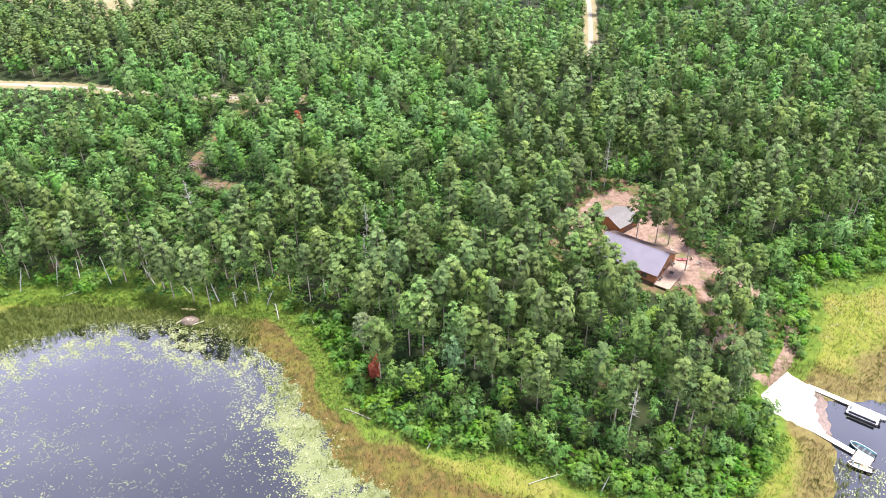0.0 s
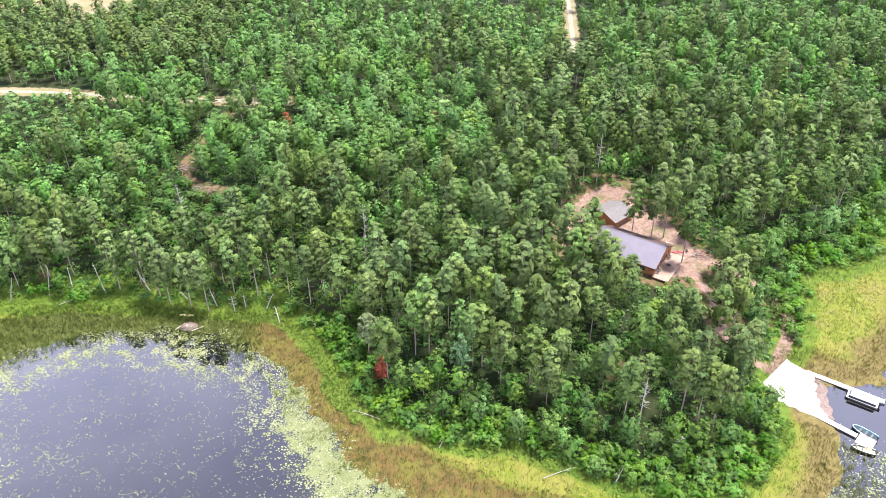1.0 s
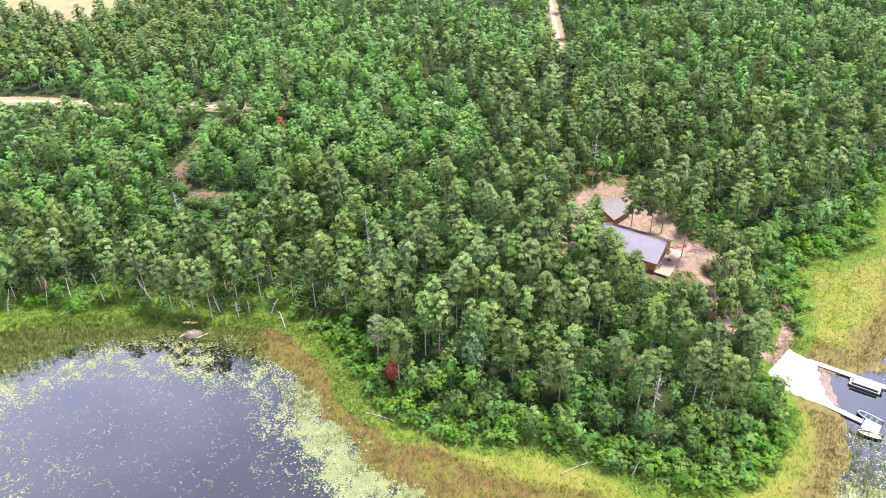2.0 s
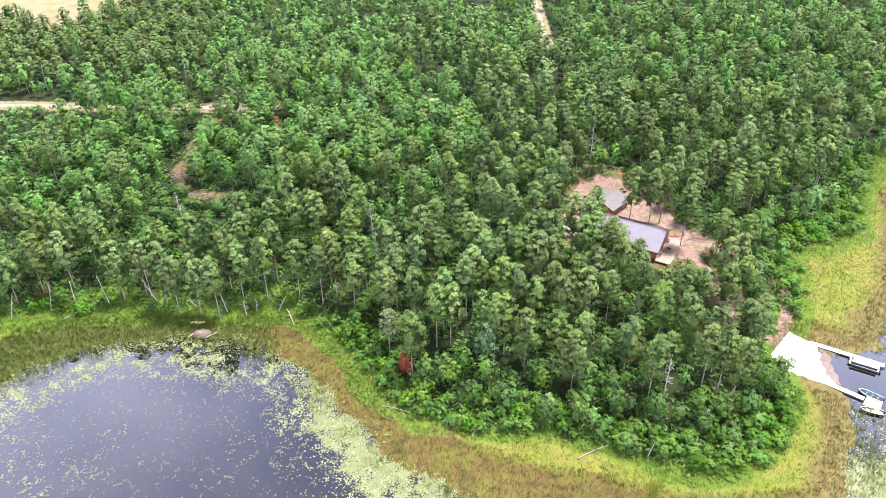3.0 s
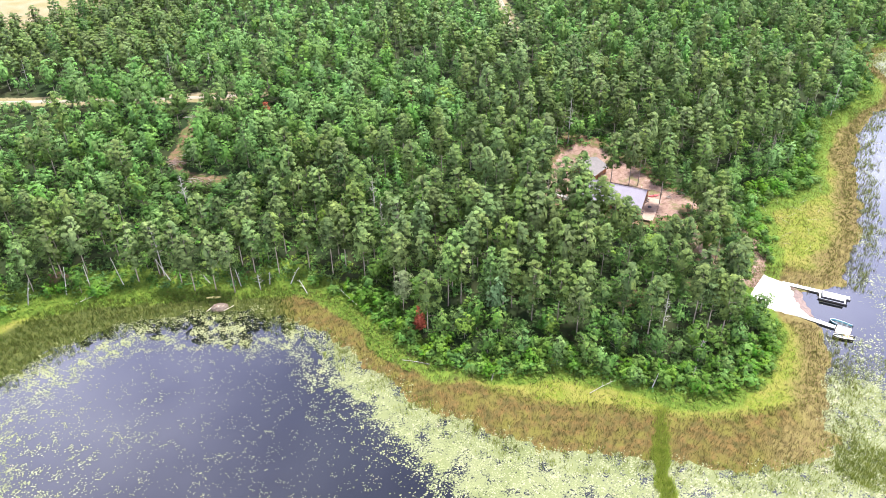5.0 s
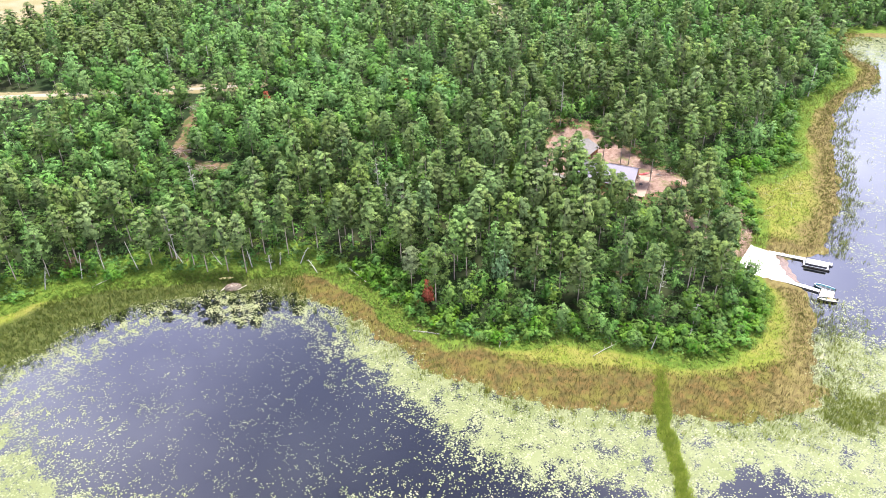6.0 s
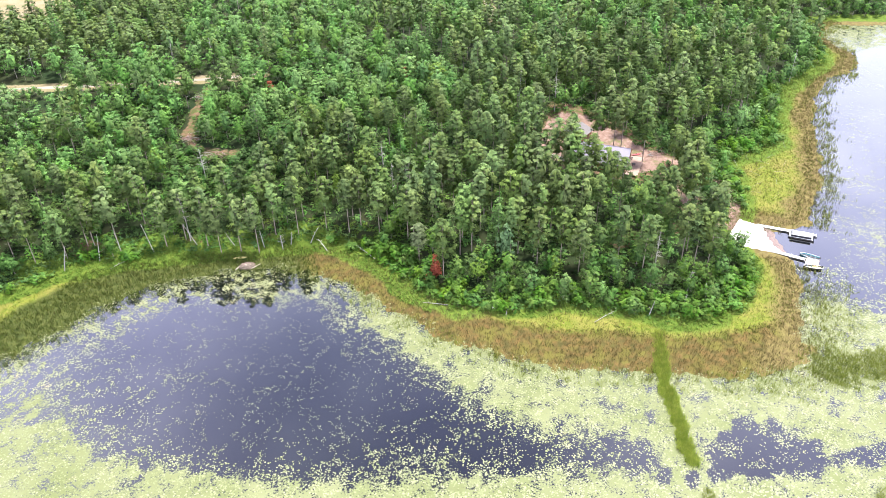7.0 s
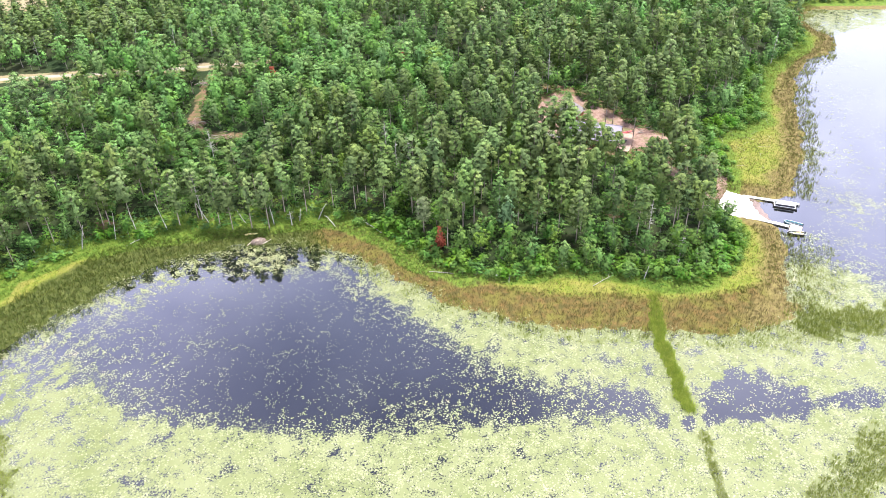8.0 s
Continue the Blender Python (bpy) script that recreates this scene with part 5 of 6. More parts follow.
# ---- boat landing ----
def landing():
    t = thing("boat_ramp", pose(0, 0, 0), "bright white sand and gravel boat landing", "boat ramp", kind="structure")
    bm = bmesh.new()
    edge = [(70.8, 117.5), (79.3, 124.8), (83.3, 120.5), (83.2, 116.0), (81.2, 110.5), (80.4, 105.6), (75.4, 108.8), (71.6, 112.8)]
    n = 40
    ring = []
    for i in range(n):
        s = i / n * len(edge)
        a, b, f = edge[int(s) % 8], edge[(int(s) + 1) % 8], s % 1
        x, y = a[0] + (b[0] - a[0]) * f, a[1] + (b[1] - a[1]) * f
        j = 0.25 * math.sin(i * 2.7) + 0.15 * math.sin(i * 5.3)
        ring.append((x + j, y + 0.7 * j))
    cx, cy = 77.0, 114.5
    rows = []
    for k in (1.0, 0.96, 0.6, 0.3):
        rows.append([bm.verts.new((cx + (x - cx) * k, cy + (y - cy) * k,
                                   max(ground_z(cx + (x - cx) * k, cy + (y - cy) * k), -0.12) + (0.16 if k < 1 else -0.1))) for x, y in ring])
    mid = bm.verts.new((cx, cy, ground_z(cx, cy) + 0.16))
    for lo, hi in zip(rows[:-1], rows[1:]):
        for i in range(n):
            bm.faces.new((lo[i], lo[(i + 1) % n], hi[(i + 1) % n], hi[i]))
    for i in range(n):
        bm.faces.new((rows[-1][i], rows[-1][(i + 1) % n], mid))
    part("sand_apron", bm, M["ramp"], t, flat=False)
    bm = bmesh.new()
    line = [(83.6, 118.5), (83.0, 114.5), (81.2, 110.5), (80.6, 106.2)]
    rows = []
    for i in range(25):
        q = i / 24 * 3
        a, b, f = line[min(int(q), 2)], line[min(int(q), 2) + 1], q - min(int(q), 2)
        x, y = a[0] + (b[0] - a[0]) * f, a[1] + (b[1] - a[1]) * f
        w = 1.7 + 0.22 * math.sin(i * 1.1) + 0.35 * math.sin(i * 0.45)
        rows.append([bm.verts.new((x - 1.6 + 0.4 * math.sin(i * 1.3), y - 0.2, 0.26)), bm.verts.new((x + 0.3 * w, y, 0.20)), bm.verts.new((x + w, y - 0.1, -0.04))])
    for lo, hi in zip(rows[:-1], rows[1:]):
        for j in range(2):
            bm.faces.new((lo[j], hi[j], hi[j + 1], lo[j + 1]))
    part("wet_edge", bm, M["wet"], t, "wet brown sand at the waterline", flat=False)


landing()


def dock(a, b, width, mat, label, end=None):
    """A plank pier on posts from a to b; end: length and width of a wider head."""
    ax, ay = a
    ln = math.hypot(b[0] - ax, b[1] - ay)
    turn = math.degrees(math.atan2(b[1] - ay, b[0] - ax))
    t = thing("dock", pose(ax, ay, 0.42, 0, 0, turn), label, "dock", "docks at the landing")
    me = None
    n = int(ln / 0.3)
    for i in range(n):
        if me is None:
            ob = part("plank", boxed(0.01, 0.287, -width / 2, width / 2, -0.04, 0.0, 0.006), M[mat], t)
            me = ob.data
        else:
            ob = new("plank", me)
            ob.parent = t
            ob.matrix_basis = pose(i * 0.3, 0, random.uniform(-0.004, 0.004))
    # deep, near-black stringers paint the shadow line under the planks
    for s in (-1, 1):
        part("stringer", boxed(0, ln, s * width / 2 - 0.05, s * width / 2 + 0.05, -0.34, -0.045, 0.01), M["pier"], t, "wooden stringer, near-black for the shadow under the dock")
    k = int(ln / 3)
    for i in range(k + 1):
        for s in (-1, 1):
            x = 0.3 + (ln - 0.6) * i / k
            part("post", tube(bmesh.new(), [(x, s * (width / 2 + 0.05), -1.9), (x, s * (width / 2 + 0.05), 0.3)], (0.035, 0.035), 8), M["alu"], t)
    if end:
        el, ew, side = end
        part("dock_head", boxed(ln, ln + el, side[0], side[1], -0.05, 0.01, 0.01), M["tan_dock"], t, "tan boarded dock head")
        for x in (ln + 0.15, ln + el - 0.15):
            for y in side:
                part("post", tube(bmesh.new(), [(x, y, -1.9), (x, y, 0.35)], (0.04, 0.04), 8), M["alu"], t)
    return t


dock((82.4, 120.4), (95.2, 110.2), 1.25, "dock", "long white-planked dock with a pontoon boat alongside")
dock((76.6, 109.4), (84.3, 101.1), 1.25, "dock", "white-planked dock ending in a tan platform", (3.3, 3.0, (-2.1, 1.2)))


def lofted(sections):
    """A hull from cross sections: each a list of points of equal length."""
    bm = bmesh.new()
    rings = [[bm.verts.new(p) for p in s] for s in sections]
    for lo, hi in zip(rings[:-1], rings[1:]):
        for i in range(len(lo) - 1):
            bm.faces.new((lo[i], lo[i + 1], hi[i + 1], hi[i]))
    bm.faces.new(rings[0])
    bmesh.ops.recalc_face_normals(bm, faces=bm.faces)
    return bm


def pontoon_boat(m):
    t = thing("pontoon_boat", m, "white pontoon boat under a pale canvas cover at the dock", "boat")
    # shade below the deck is put into the floats' dark colour
    for s in (-0.95, 0.95):
        part("float", tube(bmesh.new(), [(-3.2, s, 0.12), (2.6, s, 0.12), (3.1, s, 0.2), (3.45, s, 0.34)], (0.3, 0.3, 0.22, 0.05), 12), M["pier"], t, "float, near-black for the shade under the deck", flat=False)
    part("deck", boxed(-3.1, 3.1, -1.25, 1.25, 0.44, 0.54, 0.03), M["white"], t)
    # panels are black to paint the shadow below the cover
    for nm, b in (("side_panel", (-2.7, 2.7, 1.18, 1.24, 0.56, 1.2)), ("side_panel", (-2.7, 2.7, -1.24, -1.18, 0.56, 1.2)),
                  ("front_panel", (2.7, 2.76, -1.2, 1.2, 0.56, 1.2)), ("rear_panel", (-2.76, -2.7, -1.2, 1.2, 0.56, 1.15))):
        part(nm, boxed(*b, 0.02), M["black"], t, "side fencing, black for the shadow along the boat")
    bm = bmesh.new()
    rows = []
    for i in range(9):
        x = -2.75 + 5.5 * i / 8
        hgt = 1.28 + 0.22 * math.sin(math.pi * i / 8)
        rows.append([bm.verts.new((x, y, hgt - 0.20 * abs(y / 1.28) ** 3 + 0.02 * math.sin(i * 2 + y * 4))) for y in (-1.12, -0.8, -0.4, 0, 0.4, 0.8, 1.12)])
    for lo, hi in zip(rows[:-1], rows[1:]):
        for j in range(6):
            bm.faces.new((lo[j], hi[j], hi[j + 1], lo[j + 1]))
    bmesh.ops.solidify(bm, geom=bm.faces[:], thickness=0.04)
    part("cover", bm, M["canvas"], t, "pale canvas mooring cover", flat=False)
    for s in (-1.2, 1.2):
        part("rail", tube(bmesh.new(), [(-2.7, s, 1.24), (2.7, s, 1.24)], (0.04, 0.04), 6), M["white"], t)
    o = part("outboard_motor", boxed(-3.75, -3.15, -0.25, 0.25, 0.55, 1.25, 0.09), M["black"], t, "black outboard motor")
    part("propeller_leg", boxed(-3.5, -3.3, -0.07, 0.07, -0.5, 0.56, 0.03), M["black"], o)
    part("boarding_ladder", tube(bmesh.new(), [(-3.1, -0.9, 0.5), (-3.5, -0.9, 0.7), (-3.5, -0.9, -0.3)], (0.025, 0.025, 0.025), 6), M["alu"], t)
    return t


pontoon_boat(pose(90.6, 111.3, 0.02, 0, 0, 142))


def small_boat(m, ln, beam, hull, inner, label, seats, motor=True, yellow=False):
    t = thing("motor_boat" if motor else "rowing_boat", m, label, "boat", "small boats at the dock")
    secs = []
    for i in range(9):
        u = i / 8
        w = beam / 2 * (0.86 + 0.14 * min(1, u * 4)) * math.sqrt(max(0.0, 1 - max(0, (u - 0.35) / 0.65) ** 2.2)) + 0.015
        x, up = -ln / 2 + ln * u, 0.12 * max(0, u - 0.5) * 2
        secs.append([(x, -w, 0.52 + up), (x, -w * 0.93, 0.12 + up), (x, -w * 0.6, -0.12 + up * 1.3), (x, 0, -0.17 + up * 1.5),
                     (x, w * 0.6, -0.12 + up * 1.3), (x, w * 0.93, 0.12 + up), (x, w, 0.52 + up)])
    bm = lofted(secs)
    bmesh.ops.solidify(bm, geom=bm.faces[:], thickness=0.035)
    part("hull", bm, M[hull], t, flat=False)
    for s in (-1, 1):
        part("gunwale", tube(bmesh.new(), [(c[0][0], s * c[0][1], c[0][2] + 0.01) for c in secs], [0.035] * 9, 6), M["white"], t)
    bm = bmesh.new()
    fl = [(c[1][0], -c[1][1] * 0.9) for c in secs]
    vs = [bm.verts.new((x, -y, 0.14)) for x, y in fl] + [bm.verts.new((x, y, 0.14)) for x, y in fl[::-1]]
    bm.faces.new(vs)
    r = bmesh.ops.extrude_face_region(bm, geom=bm.faces[:])
    bmesh.ops.translate(bm, vec=(0, 0, -0.04), verts=[v for v in r["geom"] if isinstance(v, bmesh.types.BMVert)])
    part("floor_board", bm, M[inner], t)
    for x in seats:
        part("bench", boxed(x - 0.16, x + 0.16, -beam * 0.40, beam * 0.40, 0.16, 0.42, 0.03), M["yellow" if yellow and x == seats[0] else "seat"], t)
    if motor:
        o = part("outboard_motor", boxed(-ln / 2 - 0.35, -ln / 2 - 0.02, -0.17, 0.17, 0.5, 1.0, 0.08), M["black"], t, "black outboard motor")
        part("propeller_leg", boxed(-ln / 2 - 0.25, -ln / 2 - 0.1, -0.06, 0.06, -0.4, 0.51, 0.02), M["black"], o)
    return t


small_boat(pose(86.2, 102.1, 0.05, 0, 0, 130), 5.0, 1.9, "teal", "black", "dark teal fishing boat with grey seats and an outboard motor", (-1.5, -0.3, 0.9))
small_boat(pose(83.6, 97.7, 0.05, 0, 0, 152), 4.6, 1.6, "pier", "cream", "small open boat with a pale inside and yellow seat cushion", (-1.2, 0.1, 1.2), True, True)


# ---- cabin and garage ----
U = Vector((0.79, -0.61, 0))         # along the ridge, towards the deck
V = Vector((0.61, 0.79, 0))          # across, towards the yard


def house_pose(x, y, z):
    return Matrix(((U.x, V.x, 0, x), (U.y, V.y, 0, y), (0, 0, 1, z), (0, 0, 0, 1)))


def gable_wall(ln_x, half, wall, peak, at_x, thick=0.2):
    bm = bmesh.new()
    pts = [(-half, 0), (half, 0), (half, wall), (0, peak), (-half, wall)]
    a = [bm.verts.new((at_x, y, z)) for y, z in pts]
    b = [bm.verts.new((at_x - thick, y, z)) for y, z in pts]
    bm.faces.new(a)
    bm.faces.new(b[::-1])
    for i in range(5):
        bm.faces.new((a[i], b[i], b[(i + 1) % 5], a[(i + 1) % 5]))
    bmesh.ops.recalc_face_normals(bm, faces=bm.faces)
    return bm


def window(parent, x, y, z, w, h, along):
    """A window proud of a wall: frame, pane. along: 'x' on a long wall, 'y' on a gable."""
    wd = new("window")
    wd.parent = parent
    wd.matrix_basis = pose(x, y, z, 0, 0, 0 if along == "x" else 90)
    for b in ((-w / 2 - 0.1, w / 2 + 0.1, h / 2, h / 2 + 0.1), (-w / 2 - 0.1, w / 2 + 0.1, -h / 2 - 0.1, -h / 2), (-w / 2 - 0.1, -w / 2, -h / 2, h / 2), (w / 2, w / 2 + 0.1, -h / 2, h / 2)):
        part("window_frame", boxed(b[0], b[1], -0.06, 0.06, b[2], b[3], 0.01), M["logwall_dark"], wd)
    part("pane", boxed(-w / 2, w / 2, -0.02, 0.02, -h / 2, h / 2), M["glass"], wd)


def slope(parent, half, wall, peak, x0, x1, side, over, mat, ribs, label):
    """One roof plane with its edge trim and standing seams."""
    run, rise = half, peak - wall
    k = rise / run
    y1, z1 = half + over, wall - k * over
    ln = math.hypot(y1, peak - z1)
    ang = math.degrees(math.atan2(peak - z1, y1))
    m = pose(0, 0, peak + 0.16, -side * ang if side > 0 else ang, 0, 0)
    lo, hi = (0.0, ln) if side > 0 else (-ln, 0.0)
    r = part("roof", boxed(x0, x1, lo, hi, -0.14, 0.0, 0.0), M[mat], parent, label, m)
    if ribs:
        n = int((x1 - x0) / 0.5)
        me = None
        for i in range(1, n):
            x = x0 + (x1 - x0) * i / n
            if me is None:
                o = part("seam", boxed(-0.02, 0.02, lo + 0.03, hi - 0.03, 0.001, 0.035), M[mat], r)
                me = o.data
            else:
                o = new("seam", me)
                o.parent = r
            o.matrix_basis = pose(x, 0, 0)
    part("fascia", boxed(x0 - 0.03, x1 + 0.03, hi if side > 0 else lo - 0.05, hi + 0.05 if side > 0 else lo, -0.22, 0.01), M["logwall_dark"], r)
    for x in (x0 - 0.04, x1):
        part("barge_board", boxed(x, x + 0.04, lo, hi, -0.22, 0.012), M["logwall_dark"], r)
    return r


def building(name, m, ln, half, wall, peak, label, mats, ribs, over):
    t = thing(name, m, label, "house")
    part("wall", gable_wall(ln, half, wall, peak, ln / 2), M["logwall"], t)
    part("wall", gable_wall(ln, half, wall, peak, -ln / 2 + 0.2), M["logwall"], t)
    for s in (-1, 1):
        w = part("wall", boxed(-ln / 2 + 0.2, ln / 2 - 0.2, s * half - 0.1 - s * 0.1, s * half + 0.1 - s * 0.1, 0, wall), M["logwall"], t)
        for i in range(int(wall / 0.24)):
            part("log", tube(bmesh.new(), [(-ln / 2 - 0.1, s * (half - 0.02), 0.14 + i * 0.24), (ln / 2 + 0.1, s * (half - 0.02), 0.14 + i * 0.24)], (0.125, 0.125), 8), M["logwall"], w, flat=False)
    slope(t, half, wall, peak, -ln / 2 - over, ln / 2 + over, -1, over, mats[0], ribs, "")
    slope(t, half, wall, peak, -ln / 2 - over, ln / 2 + over, 1, over, mats[1], False, "")
    part("ridge_cap", boxed(-ln / 2 - over, ln / 2 + over, -0.14, 0.14, peak + 0.12, peak + 0.2, 0.03), M[mats[0]], t)
    return t


LN = 17.0
ridge_end = Vector((58.4, 155.4, 0))
c0 = ridge_end - U * (LN / 2 + 0.5)
cabin = building("cabin", house_pose(c0.x, c0.y, 6.5), LN, 6.0, 2.85, 5.75, "orange log cabin with a lavender-grey metal roof", ("roof", "brown_roof"), True, 0.6)
for y, z, w, h in ((-3.6, 1.5, 1.3, 1.2), (-0.6, 1.5, 1.3, 1.2), (3.6, 1.5, 1.3, 1.2), (0, 4.2, 1.2, 0.9)):
    window(cabin, LN / 2 + 0.03, y, z, w, h, "y")
d = part("door", boxed(LN / 2 - 0.02, LN / 2 + 0.06, 1.2, 2.15, 0.1, 2.15, 0.01), M["logwall_dark"], cabin, "dark brown door")
part("handle", tube(bmesh.new(), [(LN / 2 + 0.06, 1.3, 1.05), (LN / 2 + 0.13, 1.3, 1.05)], (0.03, 0.03), 8), M["alu"], d)
for x in (5.5, 1.5, -2.5, -6):
    window(cabin, x, -6.13, 1.5, 1.3, 1.1, "x")


def deck():
    o = c0 + U * (LN / 2)
    t = thing("deck", house_pose(o.x, o.y, 6.85), "tan wooden deck along the cabin's gable end", "deck")
    me = None
    for i in range(28):
        if me is None:
            ob = part("plank", boxed(0.02, 0.145, -6.8, 6.3, -0.04, 0, 0.004), M["deck"], t)
            me = ob.data
        else:
            ob = new("plank", me)
            ob.parent = t
            ob.matrix_basis = pose(0.15 * i, 0, 0)
    part("joist_frame", boxed(0.0, 4.2, -6.8, 6.3, -0.25, -0.045), M["deck"], t)
    for y in (-6.5, -3.2, 0, 3.2, 6.0):
        for x in (0.3, 4.0):
            part("post", boxed(x - 0.07, x + 0.07, y - 0.07, y + 0.07, -1.2, -0.26), M["deck"], t)
    for k, y in enumerate((-4.6, -3.4, 2.9, 4.2)):
        c = thing("deck_chair", house_pose(o.x, o.y, 6.85) @ pose(0.75, y, 0, 0, 0, 90 + 8 * (k % 2)), "dark folding chair on the deck against the gable wall", "chair", "chairs on the deck")
        part("seat", boxed(-0.25, 0.25, -0.25, 0.25, 0.40, 0.44, 0.01), M["black"], c)
        part("backrest", boxed(-0.25, 0.25, -0.03, 0.03, 0, 0.55, 0.01, pose(0, 0.25, 0.42, -14, 0, 0)), M["black"], c)
        for sx in (-0.22, 0.22):
            for sy in (-0.21, 0.21):
                part("leg", boxed(sx - 0.02, sx + 0.02, sy - 0.02, sy + 0.02, 0, 0.40), M["black"], c)
    tb = thing("patio_table", house_pose(o.x, o.y, 6.85) @ pose(2.0, -0.5, 0), "dark round patio table on the deck", "table")
    part("tabletop", tube(bmesh.new(), [(0, 0, 0.7), (0, 0, 0.74)], (0.6, 0.6), 16), M["black"], tb)
    for a in range(4):
        c, s = math.cos(a * 1.571 + 0.7), math.sin(a * 1.571 + 0.7)
        part("leg", tube(bmesh.new(), [(0.45 * c, 0.45 * s, 0), (0.35 * c, 0.35 * s, 0.7)], (0.025, 0.025), 6), M["black"], tb)


deck()

g_c = Vector((50.0, 178.0, 0))
garage = building("garage", Matrix(((0.79, -0.61, 0, g_c.x), (0.61, 0.79, 0, g_c.y), (0, 0, 1, 7.4), (0, 0, 0, 1))), 7.6, 4.0, 2.3, 3.8,
                  "small log garage with a grey shingled roof", ("shingle", "shingle"), False, 0.55)
dd = part("garage_door", boxed(-1.6, 1.6, -4.16, -4.08, 0.05, 2.2, 0.01), M["logwall_dark"], garage, "brown garage door")


def walkway():
    t = thing("boardwalk", pose(33.7, 163.4, 0, 0, 0, math.degrees(math.atan2(-11.5, 8.0))), "weathered grey wooden walkway with a handrail", "walkway")
    z = ground_z(33.7, 163.4) + 0.9
    me = None
    for i in range(44):
        if me is None:
            ob = part("plank", boxed(0.01, 0.29, -0.75, 0.75, -0.04, 0, 0.004), M["dead"], t)
            me = ob.data
        else:
            ob = new("plank", me)
            ob.parent = t
        ob.matrix_basis = pose(-6.6 + i * 0.3, 0, z)
    for s in (-0.72, 0.72):
        part("stringer", boxed(-6.6, 6.6, s - 0.05, s + 0.05, z - 0.25, z - 0.045), M["dead"], t)
        part("handrail", boxed(-6.6, 6.6, s - 0.05, s + 0.05, z + 0.9, z + 0.98), M["dead"], t)
        for i in range(7):
            part("post", boxed(-6.45 + i * 2.15 - 0.05, -6.45 + i * 2.15 + 0.05, s - 0.049, s + 0.049, -0.2 + ground_z(33.7, 163.4) - 0.5, z + 0.9), M["dead"], t)


walkway()


# ---- shore details ----
def lodge():
    x, y = -63.5, 145.4
    t = thing("beaver_lodge", pose(x, y, 0.0), "low brown mound of sticks and mud at the water's edge", "beaver lodge")
    r = random.Random(3)
    bm = bmesh.new()
    bmesh.ops.create_icosphere(bm, subdivisions=4, radius=1)
    for v in bm.verts:
        n = noise.noise(v.co * 3.1) * 0.16 + noise.noise(v.co * 8) * 0.06
        v.co = Vector((v.co.x * 2.3, v.co.y * 1.6, max(v.co.z, -0.2) * 1.15)) * (1 + n)
    part("mound", bm, M["mud"], t, flat=False)
    for i in range(46):
        a, rr = r.uniform(0, 6.28), r.uniform(0.2, 1.0)
        px, py = math.cos(a) * 2.2 * rr, math.sin(a) * 1.55 * rr
        pz = 1.15 * math.sqrt(max(0.0, 1 - rr * rr)) + 0.02
        b = r.uniform(0, 6.28)
        ln = r.uniform(0.4, 1.0)
        d = Vector((math.cos(b), math.sin(b), r.uniform(-0.3, 0.2))) * ln
        part("stick", tube(bmesh.new(), [Vector((px, py, pz)) - d / 2, Vector((px, py, pz)) + d / 2], (0.05, 0.03), 5), M["log" if i % 4 == 0 else "slash"], t)
    for (ax, ay, bx, by) in ((-3.4, -0.9, -1.6, 0.6), (1.0, -1.5, 3.6, -0.4)):
        part("log", tube(bmesh.new(), [(ax, ay, 0.15), (bx, by, 0.55)], (0.13, 0.09), 7), M["log"], t, "bleached log")


lodge()

y_b = thing("canoe", pose(-65.2, 150.0, ground_z(-65.2, 150.0), 0, 0, -6), "pale yellow overturned canoe on the grass", "canoe")
secs = []
for i in range(11):
    u = i / 10 * 2 - 1
    w = 0.45 * (1 - abs(u) ** 2.4) + 0.02
    secs.append([(u * 1.9, -w, 0.0), (u * 1.9, -w * 0.85, 0.24 * (1 - 0.5 * u * u)), (u * 1.9, 0, 0.40 * (1 - 0.45 * u * u)), (u * 1.9, w * 0.85, 0.24 * (1 - 0.5 * u * u)), (u * 1.9, w, 0.0)])
part("hull", lofted(secs), M["cream"], y_b, flat=False)


def fallen(ax, ay, bx, by, rad, lift, label="pale bleached log lying in the marsh grass"):
    za_, zb_ = max(0.0, ground_z(ax, ay)) + rad, max(0.0, ground_z(bx, by)) + rad + lift
    t = thing("fallen_log", pose(ax, ay, za_), label, "log", "fallen logs along the shore")
    d = Vector((bx - ax, by - ay, zb_ - za_))
    part("stem", tube(bmesh.new(), [(0, 0, 0), d * 0.5 + Vector((0.05, 0.1, 0.03)), d], (rad, rad * 0.8, rad * 0.45), 7), M["dead"], t)
    side = Vector((-d.y, d.x, 0)).normalized()
    for f, s in ((0.55, 1), (0.75, -1), (0.88, 1)):
        part("branch", tube(bmesh.new(), [d * f, d * f + side * s * 0.7 + Vector((0, 0, 0.35)) + d.normalized() * 0.5], (rad * 0.4, rad * 0.12), 5), M["dead"], t)


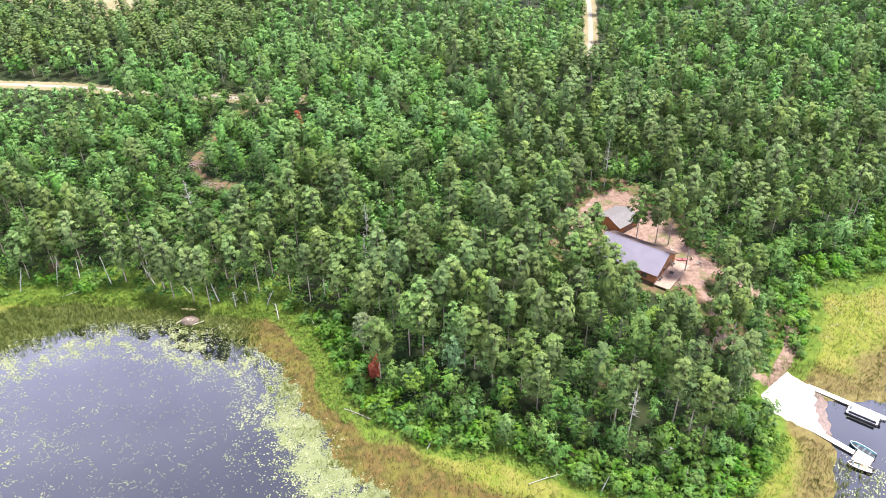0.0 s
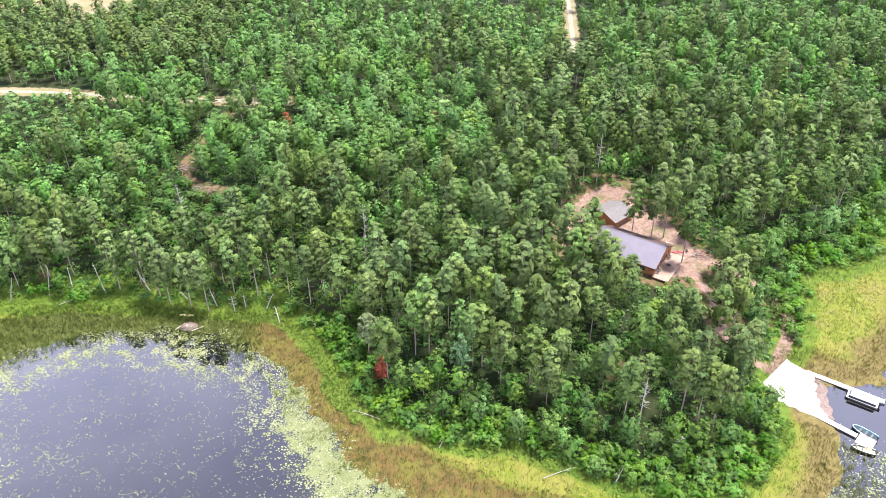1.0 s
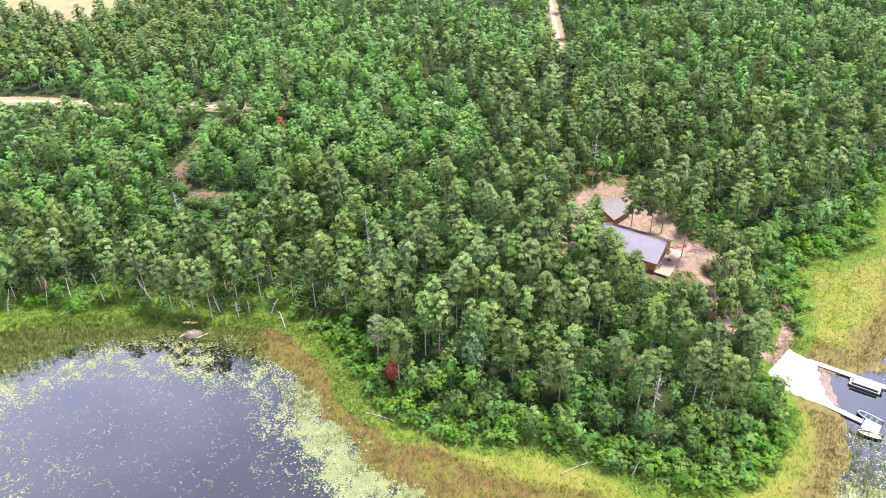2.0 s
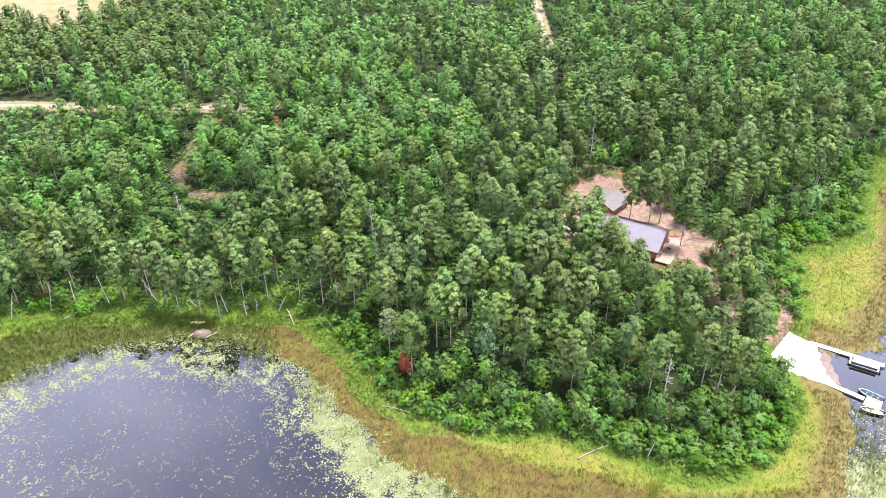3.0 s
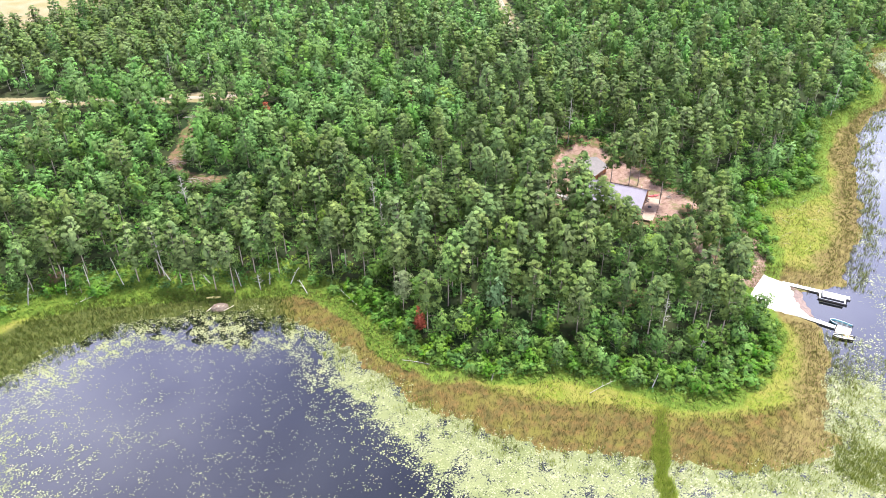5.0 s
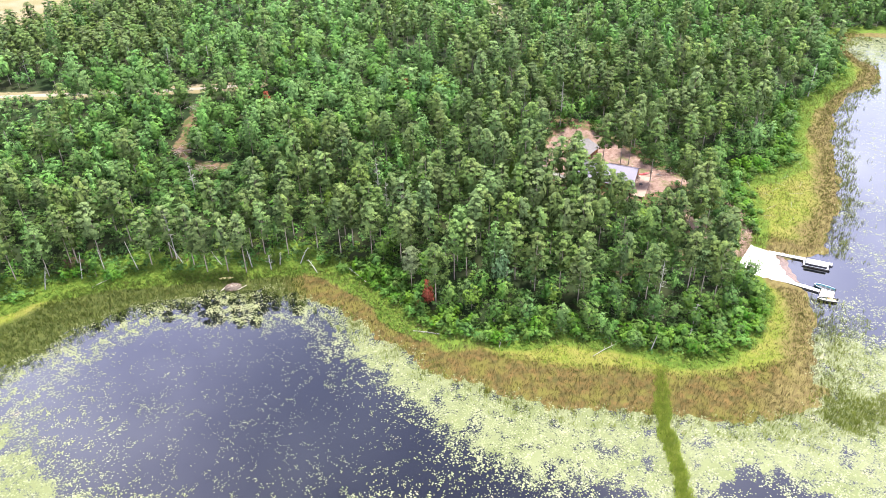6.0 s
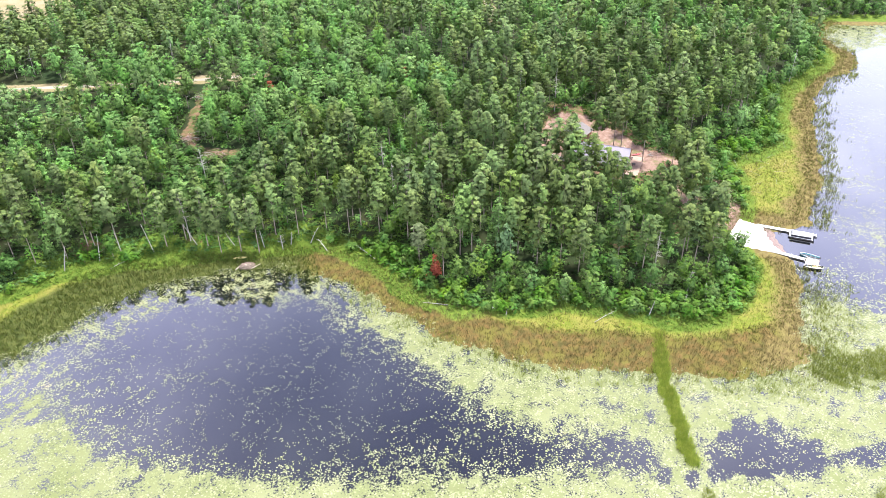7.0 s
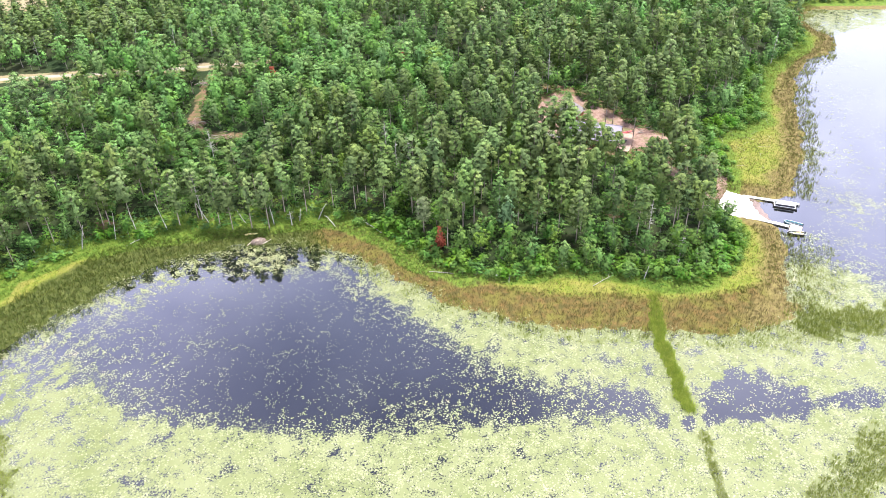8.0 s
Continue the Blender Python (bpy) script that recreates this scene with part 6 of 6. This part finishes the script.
for row in ((17.1, 93.8, 23.5, 95.9, 0.09, 0.3), (-28.9, 137.4, -33.4, 145.8, 0.14, 0.4), (-40.9, 144.9, -42.7, 150.3, 0.14, 1.0), (-15.2, 111.4, -21.2, 114.5, 0.12, 0.2),
            (103, 149, 106, 150, 0.035, 0.1), (111, 155, 114, 156, 0.035, 0.1), (97, 132, 100, 133.5, 0.035, 0.1), (118, 168, 120, 172, 0.035, 0.1), (95, 140, 98.5, 141, 0.035, 0.1), (101, 145, 99.5, 149, 0.035, 0.2), (107, 146, 111.5, 145, 0.035, 0.15), (104, 156, 106, 160, 0.035, 0.3), (109, 151, 106.5, 154, 0.035, 0.2),
            (113, 149, 116, 151.5, 0.035, 0.1), (98, 153, 99, 157, 0.035, 0.6), (92, 137, 94.5, 135.5, 0.035, 0.1), (122, 160, 124, 164, 0.035, 0.1), (103, 139, 105, 142, 0.035, 0.1), (-3.0, 102.5, -1.8, 104.5, 0.10, 0.8), (24.2, 97.0, 27.0, 95.8, 0.10, 0.9), (-100, 155, -96, 157, 0.12, 0.4)):
    fallen(*row)


ck = thing("cooler", pose(-4.8, 106.4, ground_z(-4.8, 106.4), 0, 0, 20), "small white plastic cooler standing in the marsh grass", "cooler")
part("body", boxed(-0.45, 0.45, -0.28, 0.28, 0.02, 0.42, 0.04), M["white"], ck)
part("lid", boxed(-0.47, 0.47, -0.3, 0.3, 0.425, 0.5, 0.03), M["white"], ck)
part("handle", tube(bmesh.new(), [(-0.5, -0.2, 0.3), (-0.56, 0, 0.34), (-0.5, 0.2, 0.3)], (0.02, 0.02, 0.02), 6), M["alu"], ck)


def snag(x, y, h, limbs, seed, label="bare grey dead tree standing among the pines", mat="dead", spread=2.2, tilt=0.0):
    r = np.random.default_rng(seed)
    v, f = dead_shape(r, h, limbs, spread)
    t = thing("dead_tree", pose(x, y, ground_z(x, y) - 0.1, 0, tilt, 37 * seed), label, "dead tree", "dead trees")
    o = new("stem", mesh_np("stem", v, f, [M[mat]]))
    o.parent = t


for row in ((-19.5, 165.3, 15.0, 18, 1), (-19.1, 154.8, 15.0, 18, 2), (-14.2, 157.4, 13.0, 14, 12), (38, 103.1, 13.5, 20, 3), (44, 96, 6.5, 8, 4), (48.7, 193.4, 16.5, 16, 5),
            (34.8, 192.5, 17.0, 14, 6), (-92.7, 264.8, 10.5, 7, 7), (-79.5, 259.9, 10.0, 5, 13), (-64.9, 258.9, 10.0, 5, 14), (-129.4, 267.6, 10.0, 6, 15), (-78.1, 161.3, 15.5, 16, 8),
            (-53, 150.5, 5.0, 7, 9), (-71.8, 183.7, 12.0, 24, 10, "bleached dead tree with many bare limbs", "dead", 2.6), (161.4, 209.9, 14.0, 10, 16), (-5.5, 176.6, 4.5, 3, 17)):
    snag(*row)
for i, (x, y, h) in enumerate(((-112, 157.5, 7.5), (-103, 159.5, 8), (-97, 160.5, 7), (-88.5, 160, 9), (-76.5, 159.5, 8), (-66, 156, 7), (-58, 153, 8.5), (-50.5, 152, 6), (-45, 151, 7), (31, 92, 4.5), (40, 91.5, 4), (47, 92, 5))):
    snag(x, y, h, 4, 30 + i, "thin grey dead stem leaning at the edge of the wood", "dead", 0.8, 14 + 5 * (i % 3))


def red_tree(x, y, h, w, seed, label="small dead conifer with rust-red needles"):
    (wv, wf), (gv, gf) = spire_shape(np.random.default_rng(seed), h, 0.05, w, 8, 12, 0.42)
    t = thing("dead_conifer", pose(x, y, ground_z(x, y)), label, "dead tree", "red dead conifers")
    for nm, v, f, mt in (("trunk", wv, wf, "bark"), ("crown", gv, gf, "red")):
        o = new(nm, mesh_np(nm, v, f, [M[mt]]))
        o.parent = t


for row in ((-15.1, 123.7, 6.6, 1.3, 1), (1.3, 220.6, 9.0, 1.1, 2), (-46.5, 225, 6.5, 1.5, 3), (-17.5, 122.6, 2.0, 0.9, 4)):
    red_tree(*row)


def slash_pile(x, y, n, size, seed, label):
    r = random.Random(seed)
    t = thing("brush_pile", pose(x, y, ground_z(x, y)), label, "brush pile", "brush piles")
    for i in range(n):
        a, b = r.uniform(0, 6.28), r.uniform(-0.15, 0.35)
        p = Vector((r.gauss(0, size * 0.35), r.gauss(0, size * 0.3), abs(r.gauss(0.25, 0.35))))
        d = Vector((math.cos(a), math.sin(a), b)) * r.uniform(0.8, 2.2)
        part("branch", tube(bmesh.new(), [p - d, p + d * 0.2 + Vector((0, 0, 0.1)), p + d], (0.07, 0.05, 0.02), 5), M[r.choice(("slash", "slash", "dead"))], t)


slash_pile(-69.5, 195.5, 80, 6.0, 1, "heap of grey and reddish cut branches in the clearing")
slash_pile(-70.5, 232.0, 50, 4.2, 2, "heap of purple-brown cut branches in the clearing")
slash_pile(-75.5, 207.0, 45, 4.5, 3, "strewn grey branches on the bare ground of the clearing")
slash_pile(69.1, 159, 30, 4.0, 4, "scattered cut branches at the edge of the yard")


def yard_things():
    t = thing("kayak", pose(63.9, 160.8, ground_z(63.9, 160.8) + 0.02, 0, 0, 0), "faded red plastic kayak lying in the yard", "kayak")
    secs = []
    for i in range(11):
        u = i / 10 * 2 - 1
        w = 0.4 * (1 - abs(u) ** 2.2) + 0.02
        secs.append([(u * 1.7, -w, 0.22), (u * 1.7, -w * 0.6, 0.02 + 0.1 * u * u), (u * 1.7, w * 0.6, 0.02 + 0.1 * u * u), (u * 1.7, w, 0.22), (u * 1.7, 0, 0.34), (u * 1.7, -w, 0.225)])
    part("hull", lofted(secs), M["redpaint"], t, flat=False)
    part("seat_well", tube(bmesh.new(), [(0, 0, 0.30), (0, 0, 0.37)], (0.28, 0.26), 12), M["black"], t)
    for i, (x, y, a) in enumerate(((60.0, 162.4, 10), (62.2, 164.8, 60), (66.6, 161.2, 130))):
        c = thing("lawn_chair", pose(x, y, ground_z(x, y), 0, 0, a), "tan weathered wooden lawn chair on the sand", "chair", "chairs in the yard")
        part("seat", boxed(-0.3, 0.3, -0.28, 0.28, 0.36, 0.42, 0.01), M["tan_dock"], c)
        part("backrest", boxed(-0.3, 0.3, -0.04, 0.04, 0, 0.75, 0.01, pose(0, 0.28, 0.4, -20, 0, 0)), M["tan_dock"], c)
        for sx in (-0.26, 0.26):
            for sy in (-0.24, 0.24):
                part("leg", boxed(sx - 0.03, sx + 0.03, sy - 0.03, sy + 0.03, 0, 0.36), M["tan_dock"], c)


yard_things()
